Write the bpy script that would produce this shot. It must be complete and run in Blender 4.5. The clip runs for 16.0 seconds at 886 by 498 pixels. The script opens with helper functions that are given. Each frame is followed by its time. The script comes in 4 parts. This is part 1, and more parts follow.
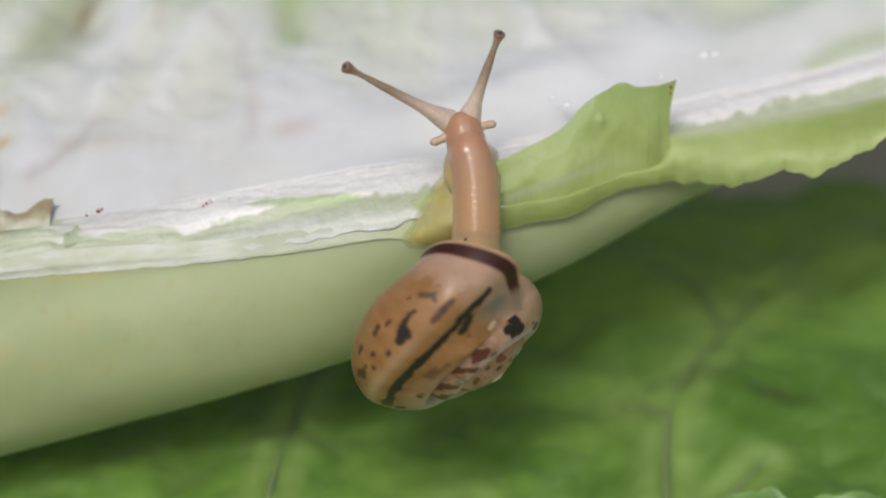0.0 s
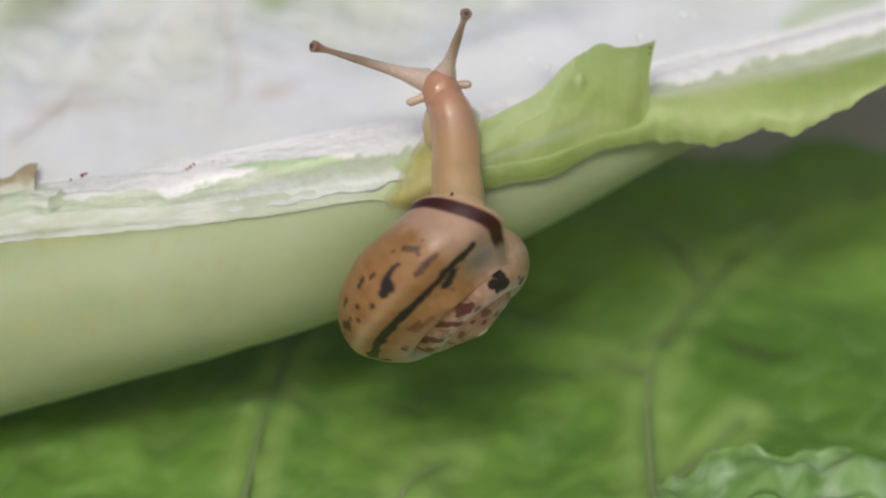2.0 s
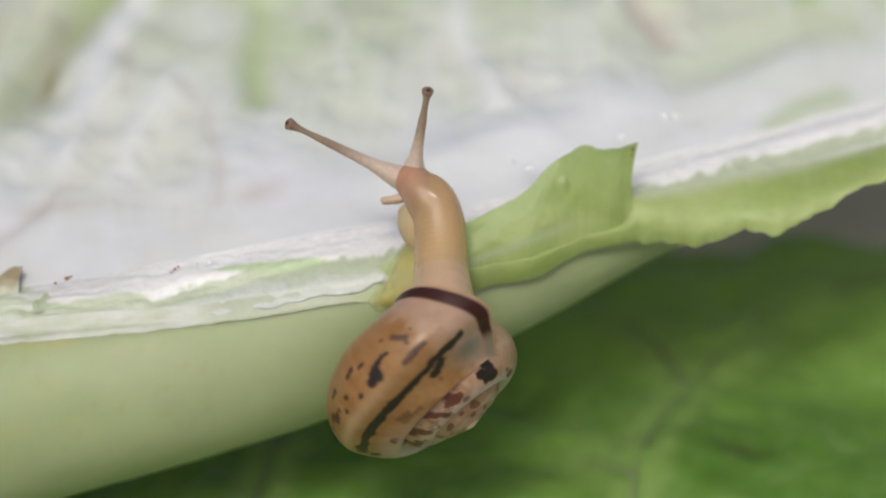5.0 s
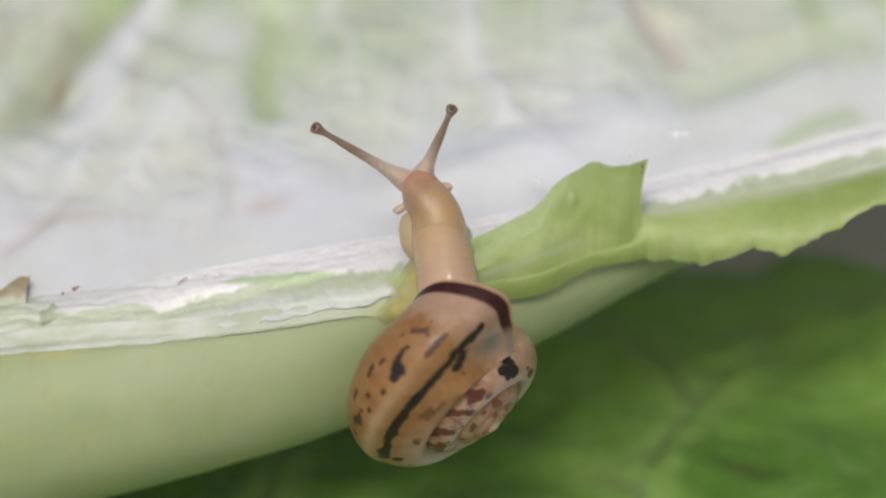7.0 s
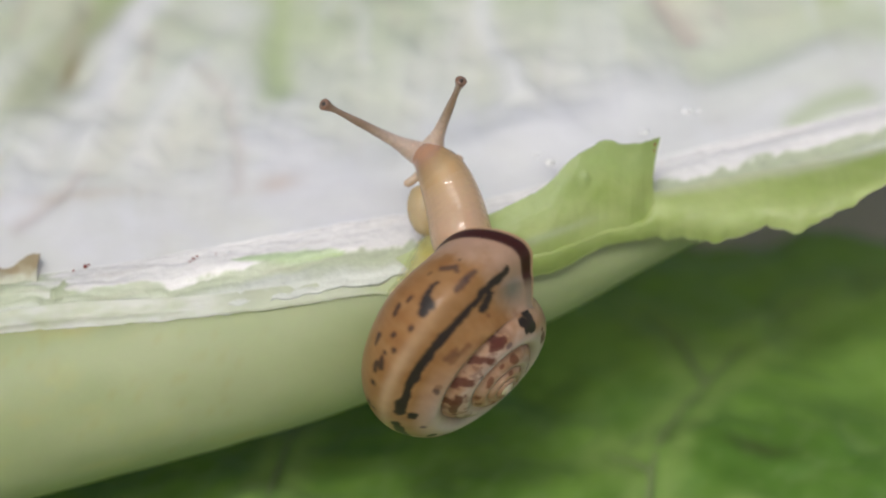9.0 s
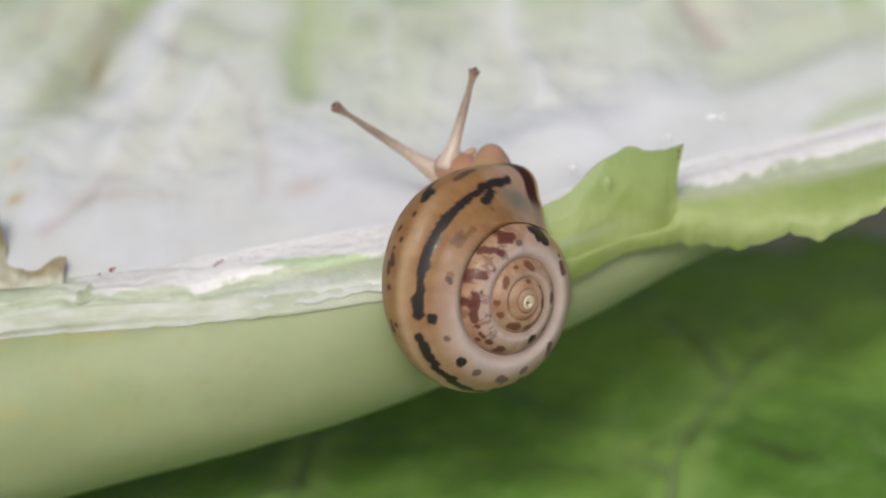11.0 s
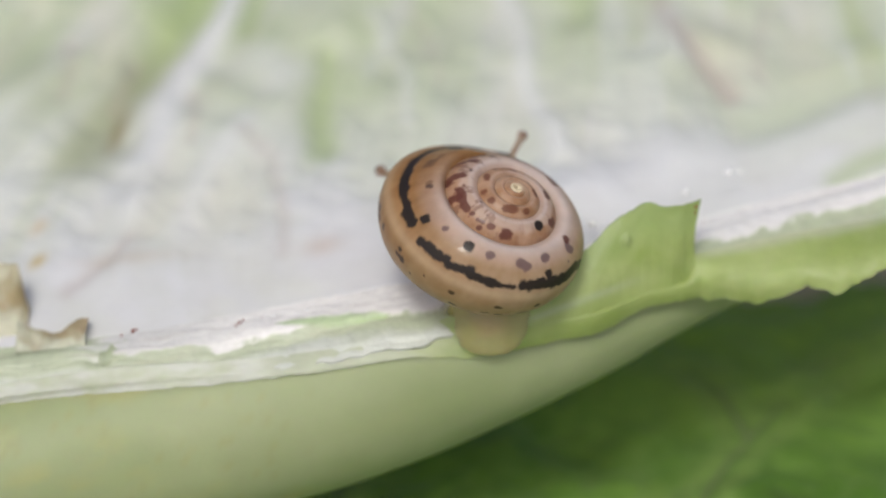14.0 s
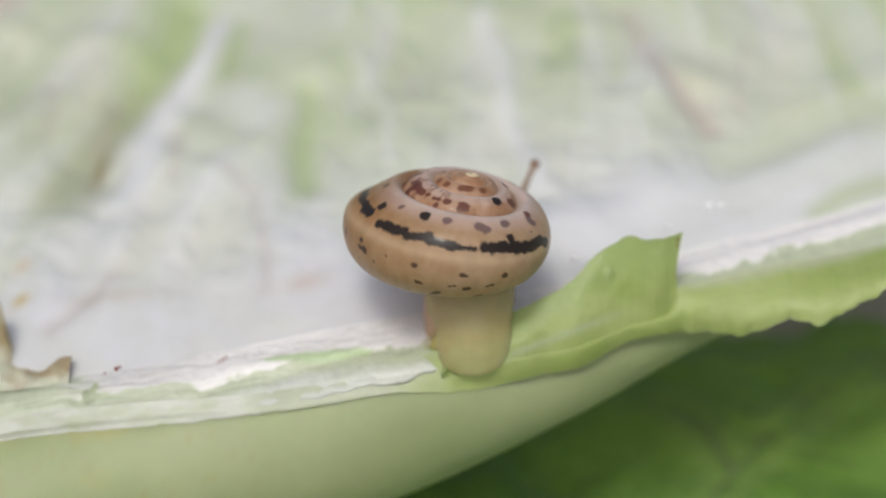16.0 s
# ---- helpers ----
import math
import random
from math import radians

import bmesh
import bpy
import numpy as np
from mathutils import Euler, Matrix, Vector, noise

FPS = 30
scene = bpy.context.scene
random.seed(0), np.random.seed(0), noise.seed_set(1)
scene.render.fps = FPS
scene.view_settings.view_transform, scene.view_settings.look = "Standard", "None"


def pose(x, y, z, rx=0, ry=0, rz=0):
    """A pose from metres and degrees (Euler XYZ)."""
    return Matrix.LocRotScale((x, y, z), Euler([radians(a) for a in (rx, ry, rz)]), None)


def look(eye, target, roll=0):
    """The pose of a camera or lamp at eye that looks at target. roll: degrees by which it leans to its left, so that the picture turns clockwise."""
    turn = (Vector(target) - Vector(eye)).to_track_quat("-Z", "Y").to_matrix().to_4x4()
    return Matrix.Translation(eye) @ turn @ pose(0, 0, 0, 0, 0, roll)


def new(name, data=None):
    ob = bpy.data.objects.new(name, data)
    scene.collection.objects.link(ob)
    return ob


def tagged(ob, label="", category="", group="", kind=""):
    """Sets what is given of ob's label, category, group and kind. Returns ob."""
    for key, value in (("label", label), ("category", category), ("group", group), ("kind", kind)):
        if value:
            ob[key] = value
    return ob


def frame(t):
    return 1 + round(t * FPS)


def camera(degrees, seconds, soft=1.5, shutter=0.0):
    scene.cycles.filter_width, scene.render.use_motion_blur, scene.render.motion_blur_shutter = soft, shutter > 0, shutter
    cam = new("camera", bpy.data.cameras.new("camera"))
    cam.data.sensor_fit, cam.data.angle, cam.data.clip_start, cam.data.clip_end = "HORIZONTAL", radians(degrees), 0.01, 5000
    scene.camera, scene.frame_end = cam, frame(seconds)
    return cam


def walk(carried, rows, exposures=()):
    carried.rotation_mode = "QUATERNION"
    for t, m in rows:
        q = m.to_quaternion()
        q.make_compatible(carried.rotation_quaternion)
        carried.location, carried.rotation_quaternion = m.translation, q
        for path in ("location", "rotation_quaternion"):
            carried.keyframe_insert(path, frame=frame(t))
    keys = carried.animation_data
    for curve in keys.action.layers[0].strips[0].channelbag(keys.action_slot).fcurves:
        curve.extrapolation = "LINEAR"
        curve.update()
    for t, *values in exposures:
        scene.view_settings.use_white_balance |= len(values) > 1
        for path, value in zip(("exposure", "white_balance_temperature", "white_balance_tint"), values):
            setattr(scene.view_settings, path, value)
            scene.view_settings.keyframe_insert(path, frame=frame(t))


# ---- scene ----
cam = camera(22, 16.0, soft=1.9)
PATH = [
    (0, pose(0.00000, -0.10731, 0.09414, 55.000, -0.000, 0.000)),
    (0.5, pose(-0.00017, -0.10769, 0.09367, 55.149, 0.222, -0.173)),
    (1, pose(-0.00021, -0.10784, 0.09374, 55.020, 0.221, -0.410)),
    (1.5, pose(-0.00016, -0.10804, 0.09404, 54.788, -0.031, -0.771)),
    (2, pose(-0.00012, -0.10840, 0.09428, 54.243, 0.093, -0.670)),
    (2.5, pose(-0.00024, -0.10828, 0.09457, 54.418, 0.155, -0.397)),
    (3, pose(-0.00031, -0.10811, 0.09473, 54.448, 0.321, -0.252)),
    (3.5, pose(-0.00034, -0.10761, 0.09501, 55.212, 0.365, -0.436)),
    (4, pose(-0.00044, -0.10777, 0.09515, 55.907, -0.047, -1.004)),
    (4.5, pose(-0.00062, -0.10781, 0.09534, 56.340, -0.167, -1.450)),
    (5, pose(-0.00075, -0.10804, 0.09541, 56.305, -0.088, -1.363)),
    (7.5, pose(-0.00093, -0.10764, 0.09519, 56.711, -0.652, -0.825)),
    (8, pose(-0.00077, -0.10725, 0.09509, 56.485, -0.303, -0.721)),
    (8.5, pose(-0.00078, -0.10729, 0.09526, 56.209, -0.355, -0.636)),
    (9, pose(-0.00086, -0.10728, 0.09549, 55.908, -0.502, -0.555)),
    (9.5, pose(-0.00081, -0.10710, 0.09574, 55.790, -0.495, -0.561)),
    (9.7, pose(-0.00078, -0.10697, 0.09589, 55.624, -0.483, -0.372)),
    (11.8, pose(-0.00050, -0.10652, 0.09832, 55.075, 0.190, 0.483)),
    (12, pose(-0.00039, -0.10642, 0.09853, 55.015, 0.506, 0.613)),
    (12.5, pose(-0.00044, -0.10636, 0.09867, 55.047, 0.777, 0.623)),
    (13, pose(-0.00037, -0.10668, 0.09868, 55.341, 0.737, 0.519)),
    (13.5, pose(-0.00039, -0.10688, 0.09841, 55.700, 0.717, 0.482)),
    (14, pose(-0.00048, -0.10696, 0.09823, 56.422, 0.487, 0.289)),
    (14.5, pose(-0.00034, -0.10721, 0.09813, 57.097, 0.527, 0.511)),
    (15, pose(-0.00003, -0.10705, 0.09759, 57.353, 0.675, 0.249)),
    (15.5, pose(-0.00021, -0.10740, 0.09765, 57.357, 0.643, -0.189)),
    (16, pose(-0.00033, -0.10751, 0.09782, 57.574, 0.696, -0.288)),
]
walk(cam, PATH, exposures=[(0, -0.66, 6100, 5), (16, -0.66, 6100, 5)])
cam.data.dof.use_dof = True
cam.data.dof.focus_distance = 0.1265
cam.data.dof.aperture_fstop = 19.0

# ---- world and light ----
SUN_UP, SUN_TURN = 59.0, 194.0   # degrees above the horizon; compass turn from +y
world = bpy.data.worlds.new("sky")
scene.world = world
world.use_nodes = True
wn = world.node_tree.nodes
sky = wn.new("ShaderNodeTexSky")
sky.sky_type, sky.sun_disc = "NISHITA", False
sky.dust_density, sky.air_density, sky.ozone_density = 7.0, 0.6, 0.5
sky.sun_elevation, sky.sun_rotation = radians(SUN_UP), radians(SUN_TURN)
wn["Background"].inputs["Strength"].default_value = 0.15
world.node_tree.links.new(sky.outputs["Color"], wn["Background"].inputs["Color"])
sun = new("sun", bpy.data.lights.new("sun", "SUN"))
sun.data.energy, sun.data.angle, sun.data.color = 1.25, radians(12), (1.0, 0.95, 0.88)
ray = Vector((math.sin(radians(SUN_TURN)) * math.cos(radians(SUN_UP)), math.cos(radians(SUN_TURN)) * math.cos(radians(SUN_UP)), math.sin(radians(SUN_UP))))
sun.matrix_world = look(ray, (0, 0, 0))

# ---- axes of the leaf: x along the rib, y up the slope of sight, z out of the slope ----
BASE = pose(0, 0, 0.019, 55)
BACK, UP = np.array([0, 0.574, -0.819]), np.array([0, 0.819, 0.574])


# ---- materials ----
def material(name, colour, rough=0.5, attribute="", grain=0.12, scale=900.0, bump=0.15, fine=4000.0, sss=0.0, radius=(1, 1, 1), sss_scale=0.001, coat=0.0, spec=0.5, wet=0.0, thin=False):
    """A surface with colour grain at one scale and relief at a finer one; attribute names a colour layer of the mesh."""
    m = bpy.data.materials.new(name)
    m.use_nodes = True
    n, l = m.node_tree.nodes, m.node_tree.links
    b = n["Principled BSDF"]
    tc = n.new("ShaderNodeTexCoord")
    tex = n.new("ShaderNodeTexNoise")
    tex.inputs["Scale"].default_value, tex.inputs["Detail"].default_value, tex.inputs["Roughness"].default_value = scale, 5, 0.6
    l.new(tc.outputs["Object"], tex.inputs["Vector"])
    ramp = n.new("ShaderNodeMapRange")
    ramp.inputs["From Min"].default_value, ramp.inputs["From Max"].default_value = 0.3, 0.7
    ramp.inputs["To Min"].default_value, ramp.inputs["To Max"].default_value = 1 - grain, 1 + grain
    l.new(tex.outputs["Fac"], ramp.inputs["Value"])
    mul = n.new("ShaderNodeVectorMath")
    mul.operation = "SCALE"
    if attribute:
        at = n.new("ShaderNodeAttribute")
        at.attribute_name = attribute
        l.new(at.outputs["Color"], mul.inputs[0])
        if thin:
            l.new(at.outputs["Alpha"], b.inputs["Alpha"])
    else:
        mul.inputs[0].default_value = colour
    l.new(ramp.outputs["Result"], mul.inputs["Scale"])
    l.new(mul.outputs["Vector"], b.inputs["Base Color"])
    rr = n.new("ShaderNodeMapRange")
    rr.inputs["To Min"].default_value, rr.inputs["To Max"].default_value = rough * 0.75, min(1, rough * 1.25)
    l.new(tex.outputs["Fac"], rr.inputs["Value"])
    l.new(rr.outputs["Result"], b.inputs["Roughness"])
    tf = n.new("ShaderNodeTexNoise")
    tf.inputs["Scale"].default_value, tf.inputs["Detail"].default_value = fine, 3
    l.new(tc.outputs["Object"], tf.inputs["Vector"])
    bp = n.new("ShaderNodeBump")
    bp.inputs["Strength"].default_value, bp.inputs["Distance"].default_value = bump, 0.0002
    l.new(tf.outputs["Fac"], bp.inputs["Height"])
    l.new(bp.outputs["Normal"], b.inputs["Normal"])
    b.inputs["Subsurface Weight"].default_value = sss
    b.inputs["Subsurface Radius"].default_value = radius
    b.inputs["Subsurface Scale"].default_value = sss_scale
    b.inputs["Coat Weight"].default_value = coat
    if wet:
        tw = n.new("ShaderNodeTexVoronoi")
        tw.feature = "SMOOTH_F1"
        tw.inputs["Scale"].default_value, tw.inputs["Smoothness"].default_value = wet, 0.3
        l.new(tc.outputs["Object"], tw.inputs["Vector"])
        bw = n.new("ShaderNodeBump")
        bw.inputs["Strength"].default_value, bw.inputs["Distance"].default_value = 0.6, 0.00013
        l.new(tw.outputs["Distance"], bw.inputs["Height"])
        l.new(bw.outputs["Normal"], b.inputs["Coat Normal"])
    b.inputs["Coat Roughness"].default_value = 0.05
    b.inputs["Specular IOR Level"].default_value = spec
    return m


M_RIB = material("rib", (0.55, 0.63, 0.33), 0.5, attribute="tone", grain=0.05, scale=250, bump=0.08, fine=1500, sss=0.4, radius=(0.8, 1, 0.5), sss_scale=0.0011)
M_RIM = material("torn_tissue", (0.8, 0.8, 0.75), 0.3, attribute="tone", grain=0.07, scale=1500, bump=0.25, fine=4000, sss=0.1, radius=(1, 1, 0.8), sss_scale=0.0008, coat=0.3, wet=4500)
M_BLADE = material("pale_blade", (0.75, 0.78, 0.7), 0.32, attribute="tone", grain=0.04, scale=300, bump=0.1, fine=700, sss=0.1, sss_scale=0.001, coat=0.25)
M_SKIN = material("green_skin", (0.38, 0.52, 0.12), 0.45, attribute="tone", grain=0.07, scale=600, bump=0.2, fine=1800, sss=0.06, radius=(0.5, 1, 0.2), sss_scale=0.0006)
M_LEAF = material("dark_leaf", (0.1, 0.2, 0.03), 0.5, attribute="tone", grain=0.12, scale=220, bump=0.2, fine=900)
M_VEIN = material("vein", (0.19, 0.255, 0.095), 0.5, grain=0.1, scale=500)
M_CRUMB = material("crumb", (0.25, 0.05, 0.03), 0.6, grain=0.2, scale=3000)
# opaque white: the glint of a wet drop is painted as its colour
M_WATER_GLINT = material("water", (0.95, 0.95, 0.95), 0.06, grain=0.0, bump=0.0, coat=1.0)
M_GROUND = material("ground", (0.60, 0.54, 0.46), 0.7, attribute="tone", grain=0.25, scale=60, bump=0.3, fine=400)
M_SHELL = material("shell", (0.5, 0.3, 0.15), 0.4, attribute="tone", grain=0.07, scale=1200, bump=0.06, fine=2500, sss=0.15, radius=(1, 0.6, 0.3), sss_scale=0.0006, coat=0.14, spec=0.22)
M_FLESH = material("flesh", (0.62, 0.38, 0.18), 0.42, attribute="tone", grain=0.04, scale=900, bump=0.05, fine=3000, sss=0.35, radius=(1, 0.55, 0.25), sss_scale=0.0008, coat=0.75, wet=2900, spec=0.3)
M_JELLY = material("jelly", (0.5, 0.4, 0.2), 0.4, attribute="tone", grain=0.06, scale=1200, bump=0.1, fine=3000, sss=0.35, radius=(1, 0.8, 0.35), sss_scale=0.0009, coat=0.3, thin=True)
M_TENTACLE = material("tentacle", (0.36, 0.22, 0.15), 0.3, attribute="tone", grain=0.12, scale=3500, bump=0.3, fine=6000, sss=0.3, radius=(1, 0.6, 0.4), sss_scale=0.0005, coat=0.4)


# ---- mesh tools (millimetres in, metres out) ----
def smooth(a, b, x):
    k = np.clip((x - a) / (b - a), 0, 1)
    return k * k * (3 - 2 * k)


def fbm(p, octaves=3):
    return np.array([noise.fractal(Vector(q), 0.8, 2.0, octaves) for q in p.reshape(-1, 3)]).reshape(p.shape[:-1])


def mesh_object(name, verts, faces, mat, parent=None, label="", tone=None, flat=False):
    me = bpy.data.meshes.new(name)
    me.from_pydata((np.asarray(verts) * 0.001).tolist(), [], faces)
    if tone is not None:
        rgba = np.ones((len(verts), 4), np.float32)
        rgba[:, :np.shape(tone)[1]] = tone
        me.color_attributes.new("tone", "FLOAT_COLOR", "POINT").data.foreach_set("color", rgba.ravel())
    if not flat:
        me.polygons.foreach_set("use_smooth", np.ones(len(me.polygons), bool))
    me.materials.append(mat)
    me.update()
    ob = new(name, me)
    if parent is not None:
        ob.parent = parent
    if label:
        tagged(ob, label)
    return ob


def grid_faces(ni, nj, start=0, flip=False):
    i, j = np.meshgrid(np.arange(ni - 1), np.arange(nj - 1), indexing="ij")
    a = start + i * nj + j
    f = np.stack([a, a + 1, a + nj + 1, a + nj], -1).reshape(-1, 4)
    return (f[:, ::-1] if flip else f).tolist()


def sheet(name, top, thick, mat, parent, tone, label="", down=UP):
    """A solid sheet: a grid of points, its underside below it, and the edges between them."""
    ni, nj = top.shape[:2]
    v = np.concatenate([top.reshape(-1, 3), (top - down * np.asarray(thick)[..., None] if np.ndim(thick) else top - down * thick).reshape(-1, 3)])
    k = ni * nj
    f = grid_faces(ni, nj) + grid_faces(ni, nj, k, True)
    ring = [(i, 0) for i in range(ni)] + [(ni - 1, j) for j in range(1, nj)] + [(i, nj - 1) for i in range(ni - 2, -1, -1)] + [(0, j) for j in range(nj - 2, 0, -1)]
    ids = [i * nj + j for i, j in ring]
    f += [(a, a + k, b + k, b) for a, b in zip(ids, ids[1:] + ids[:1])]
    t = np.concatenate([tone.reshape(-1, tone.shape[-1])] * 2)
    return mesh_object(name, v, f, mat, parent, label, t)


def spline(rows, ts):
    """Smooth interpolation of table rows (first column the key)."""
    r = np.array(rows, float)
    k = r[:, 0]
    d = np.gradient(r[:, 1:], k, axis=0)
    i = np.clip(np.searchsorted(k, ts) - 1, 0, len(k) - 2)
    h = (k[i + 1] - k[i])[:, None]
    s = ((ts - k[i]) / (k[i + 1] - k[i]))[:, None]
    p0, p1, m0, m1 = r[i, 1:], r[i + 1, 1:], d[i] * h, d[i + 1] * h
    return (2 * s**3 - 3 * s**2 + 1) * p0 + (s**3 - 2 * s**2 + s) * m0 + (-2 * s**3 + 3 * s**2) * p1 + (s**3 - s**2) * m1


def loft(rows, steps=48, seg=32, power=1.0):
    """A closed body: rows of key, centre x y z, half width, half depth. Rings lie across y. Returns verts, faces and ring position 0..1."""
    r = np.array(rows, float)
    ts = np.linspace(r[0, 0], r[-1, 0], steps)
    c = spline(rows, ts)
    a = np.linspace(0, 2 * np.pi, seg, endpoint=False)
    v = np.empty((steps, seg, 3))
    wide = np.sign(np.cos(a)) * abs(np.cos(a)) ** power
    v[..., 0] = c[:, 0:1] + c[:, 3:4] * wide
    v[..., 1] = c[:, 1:2]
    v[..., 2] = c[:, 2:3] + c[:, 4:5] * np.sin(a)
    f = []
    for i in range(steps - 1):
        for j in range(seg):
            b = (j + 1) % seg
            f.append((i * seg + j, (i + 1) * seg + j, (i + 1) * seg + b, i * seg + b))
    f.append(tuple(range(seg)))
    f.append(tuple(reversed(range((steps - 1) * seg, steps * seg))))
    return v, f


def colour_mix(a, b, k):
    return np.asarray(a) * (1 - k[..., None]) + np.asarray(b) * k[..., None]


# ---- ground ----
def build_ground():
    x = np.linspace(-600, 600, 48)
    X, Y = np.meshgrid(x, x, indexing="ij")
    top = np.stack([X, Y, 0 * X], -1)
    k = np.clip(0.5 + 0.8 * fbm(top * 0.012, 3), 0, 1)
    ob = sheet("ground", top, 18.0, M_GROUND, None, colour_mix((0.56, 0.50, 0.42), (0.64, 0.58, 0.50), k), down=np.array([0, 0, 1.0]))
    return tagged(ob, "plain grey-brown tabletop under the leaves", "table", kind="structure")


build_ground()


# ---- dark green leaf on the ground ----
def build_dark_leaf():
    root = new("lettuce_leaf")
    root.matrix_basis = BASE
    tagged(root, "dark green lettuce leaf lying flat under the rib", "leaf")
    x, y = np.linspace(-60, 65, 260), np.linspace(0, 1, 150)
    X, K = np.meshgrid(x, y, indexing="ij")
    edge = 29.3 + 0.12 * (X - 20) - 0.002 * (X - 10) ** 2 + 0.6 * np.sin(X * 0.5)
    Y = -34 + (edge + 34) * K
    q = np.stack([X * 0.1, Y * 0.1, X * 0 + 2.0], -1)
    h = 0.95 * fbm(q * 1.15, 2) + 0.4 * fbm(q * 3 + 7, 2) - 0.5 * smooth(0.93, 1.0, K)
    veins = [((13.2, -18), (13.4, -4.3), (13.9, 1.9), (15.5, 6.9), (18.5, 11.8), (25.4, 20.1), (34, 25)), ((-11.5, -18), (-10.3, -4.3), (-8.7, 5.9), (-6, 13)), ((13.9, 1.9), (12.7, 3.3), (11.4, 4.5)), ((18.5, 11.8), (16.9, 16.2), (14.9, 19.5)), ((13.6, -7.2), (16.8, -4.2), (19.5, -1.4)), ((-3, -14), (-1.5, -8), (1.5, -4.5))]
    dist = np.full(X.shape, 99.0)
    for vn in veins:
        for (ax, ay), (bx, by) in zip(vn, vn[1:]):
            k = np.clip(((X - ax) * (bx - ax) + (Y - ay) * (by - ay)) / ((bx - ax) ** 2 + (by - ay) ** 2), 0, 1)
            dist = np.minimum(dist, np.hypot(X - ax - k * (bx - ax), Y - ay - k * (by - ay)))
    h -= 0.25 * np.exp(-(fbm(q * 2.4 + 17, 2) / 0.06) ** 2)
    h += 0.3 * np.exp(-(dist / 2.2) ** 2) - 0.3 * np.exp(-(dist / 0.8) ** 2)
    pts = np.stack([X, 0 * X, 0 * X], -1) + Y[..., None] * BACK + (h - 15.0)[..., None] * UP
    big, small = fbm(q * 1.5 + 30, 2), fbm(q * 7 + 3, 3)
    tone = colour_mix((0.086, 0.188, 0.023), (0.185, 0.31, 0.05), np.clip(0.5 + 0.45 * big + 0.35 * small, 0, 1))
    # brightness evened out in the colour: the front right is painted darker
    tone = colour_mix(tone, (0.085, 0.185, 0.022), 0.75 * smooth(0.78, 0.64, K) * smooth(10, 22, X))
    net = np.exp(-(fbm(q * 2.4 + 17, 2) / 0.05) ** 2)
    tone = colour_mix(tone, (0.19, 0.29, 0.085), 0.55 * net)
    cells = np.exp(-(fbm(q * 5.0 + 41, 2) / 0.05) ** 2)
    tone = colour_mix(tone, (0.20, 0.31, 0.08), 0.35 * cells)
    # light put into the colour: far right part by the rib painted brighter
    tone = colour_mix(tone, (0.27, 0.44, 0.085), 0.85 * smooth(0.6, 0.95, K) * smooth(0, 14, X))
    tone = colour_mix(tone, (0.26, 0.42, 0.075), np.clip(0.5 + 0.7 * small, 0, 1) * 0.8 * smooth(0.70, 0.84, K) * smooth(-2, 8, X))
    tone = colour_mix(tone, (0.28, 0.40, 0.11), 0.55 * np.exp(-((dist - 1.0) / 0.9) ** 2))
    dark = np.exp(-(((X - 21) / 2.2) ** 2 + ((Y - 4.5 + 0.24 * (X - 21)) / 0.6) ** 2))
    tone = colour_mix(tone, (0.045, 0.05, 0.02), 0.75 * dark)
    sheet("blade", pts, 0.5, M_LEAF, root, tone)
    for vn in veins:
        t = np.linspace(0, len(vn) - 1, 40)
        c = spline([(i, *p) for i, p in enumerate(vn)], t)
        seg = 8
        a = np.linspace(0, 2 * np.pi, seg, endpoint=False)
        fat = (0.34 - 0.24 * t / t[-1])
        i0 = np.clip(((c[:, 0] + 60) / 125 * 259).round().astype(int), 0, 259)
        e = 29.3 + 0.12 * (c[:, 0] - 20) - 0.002 * (c[:, 0] - 10) ** 2 + 0.6 * np.sin(c[:, 0] * 0.5)
        j0 = np.clip(((c[:, 1] + 34) / (e + 34) * 149).round().astype(int), 0, 149)
        z = h[i0, j0] - 15.0
        z = np.convolve(np.pad(z, 3, mode="edge"), np.ones(7) / 7, "valid")
        g = np.gradient(c, axis=0)
        g /= np.linalg.norm(g, axis=1)[:, None]
        v = np.zeros((40, seg, 3))
        v[..., 0] = c[:, 0:1] - g[:, 1:2] * fat[:, None] * np.cos(a)
        yy = c[:, 1:2] + g[:, 0:1] * fat[:, None] * np.cos(a)
        zz = z[:, None] + 0.8 * fat[:, None] * np.sin(a) + 0.05
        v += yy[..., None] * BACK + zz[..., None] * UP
        f = [(i * seg + j, (i + 1) * seg + j, (i + 1) * seg + (j + 1) % seg, i * seg + (j + 1) % seg) for i in range(39) for j in range(seg)]
        f += [tuple(range(seg)), tuple(range(39 * seg, 40 * seg))]
        mesh_object("vein", v.reshape(-1, 3), f, M_VEIN, root, "greyish green raised vein")


build_dark_leaf()


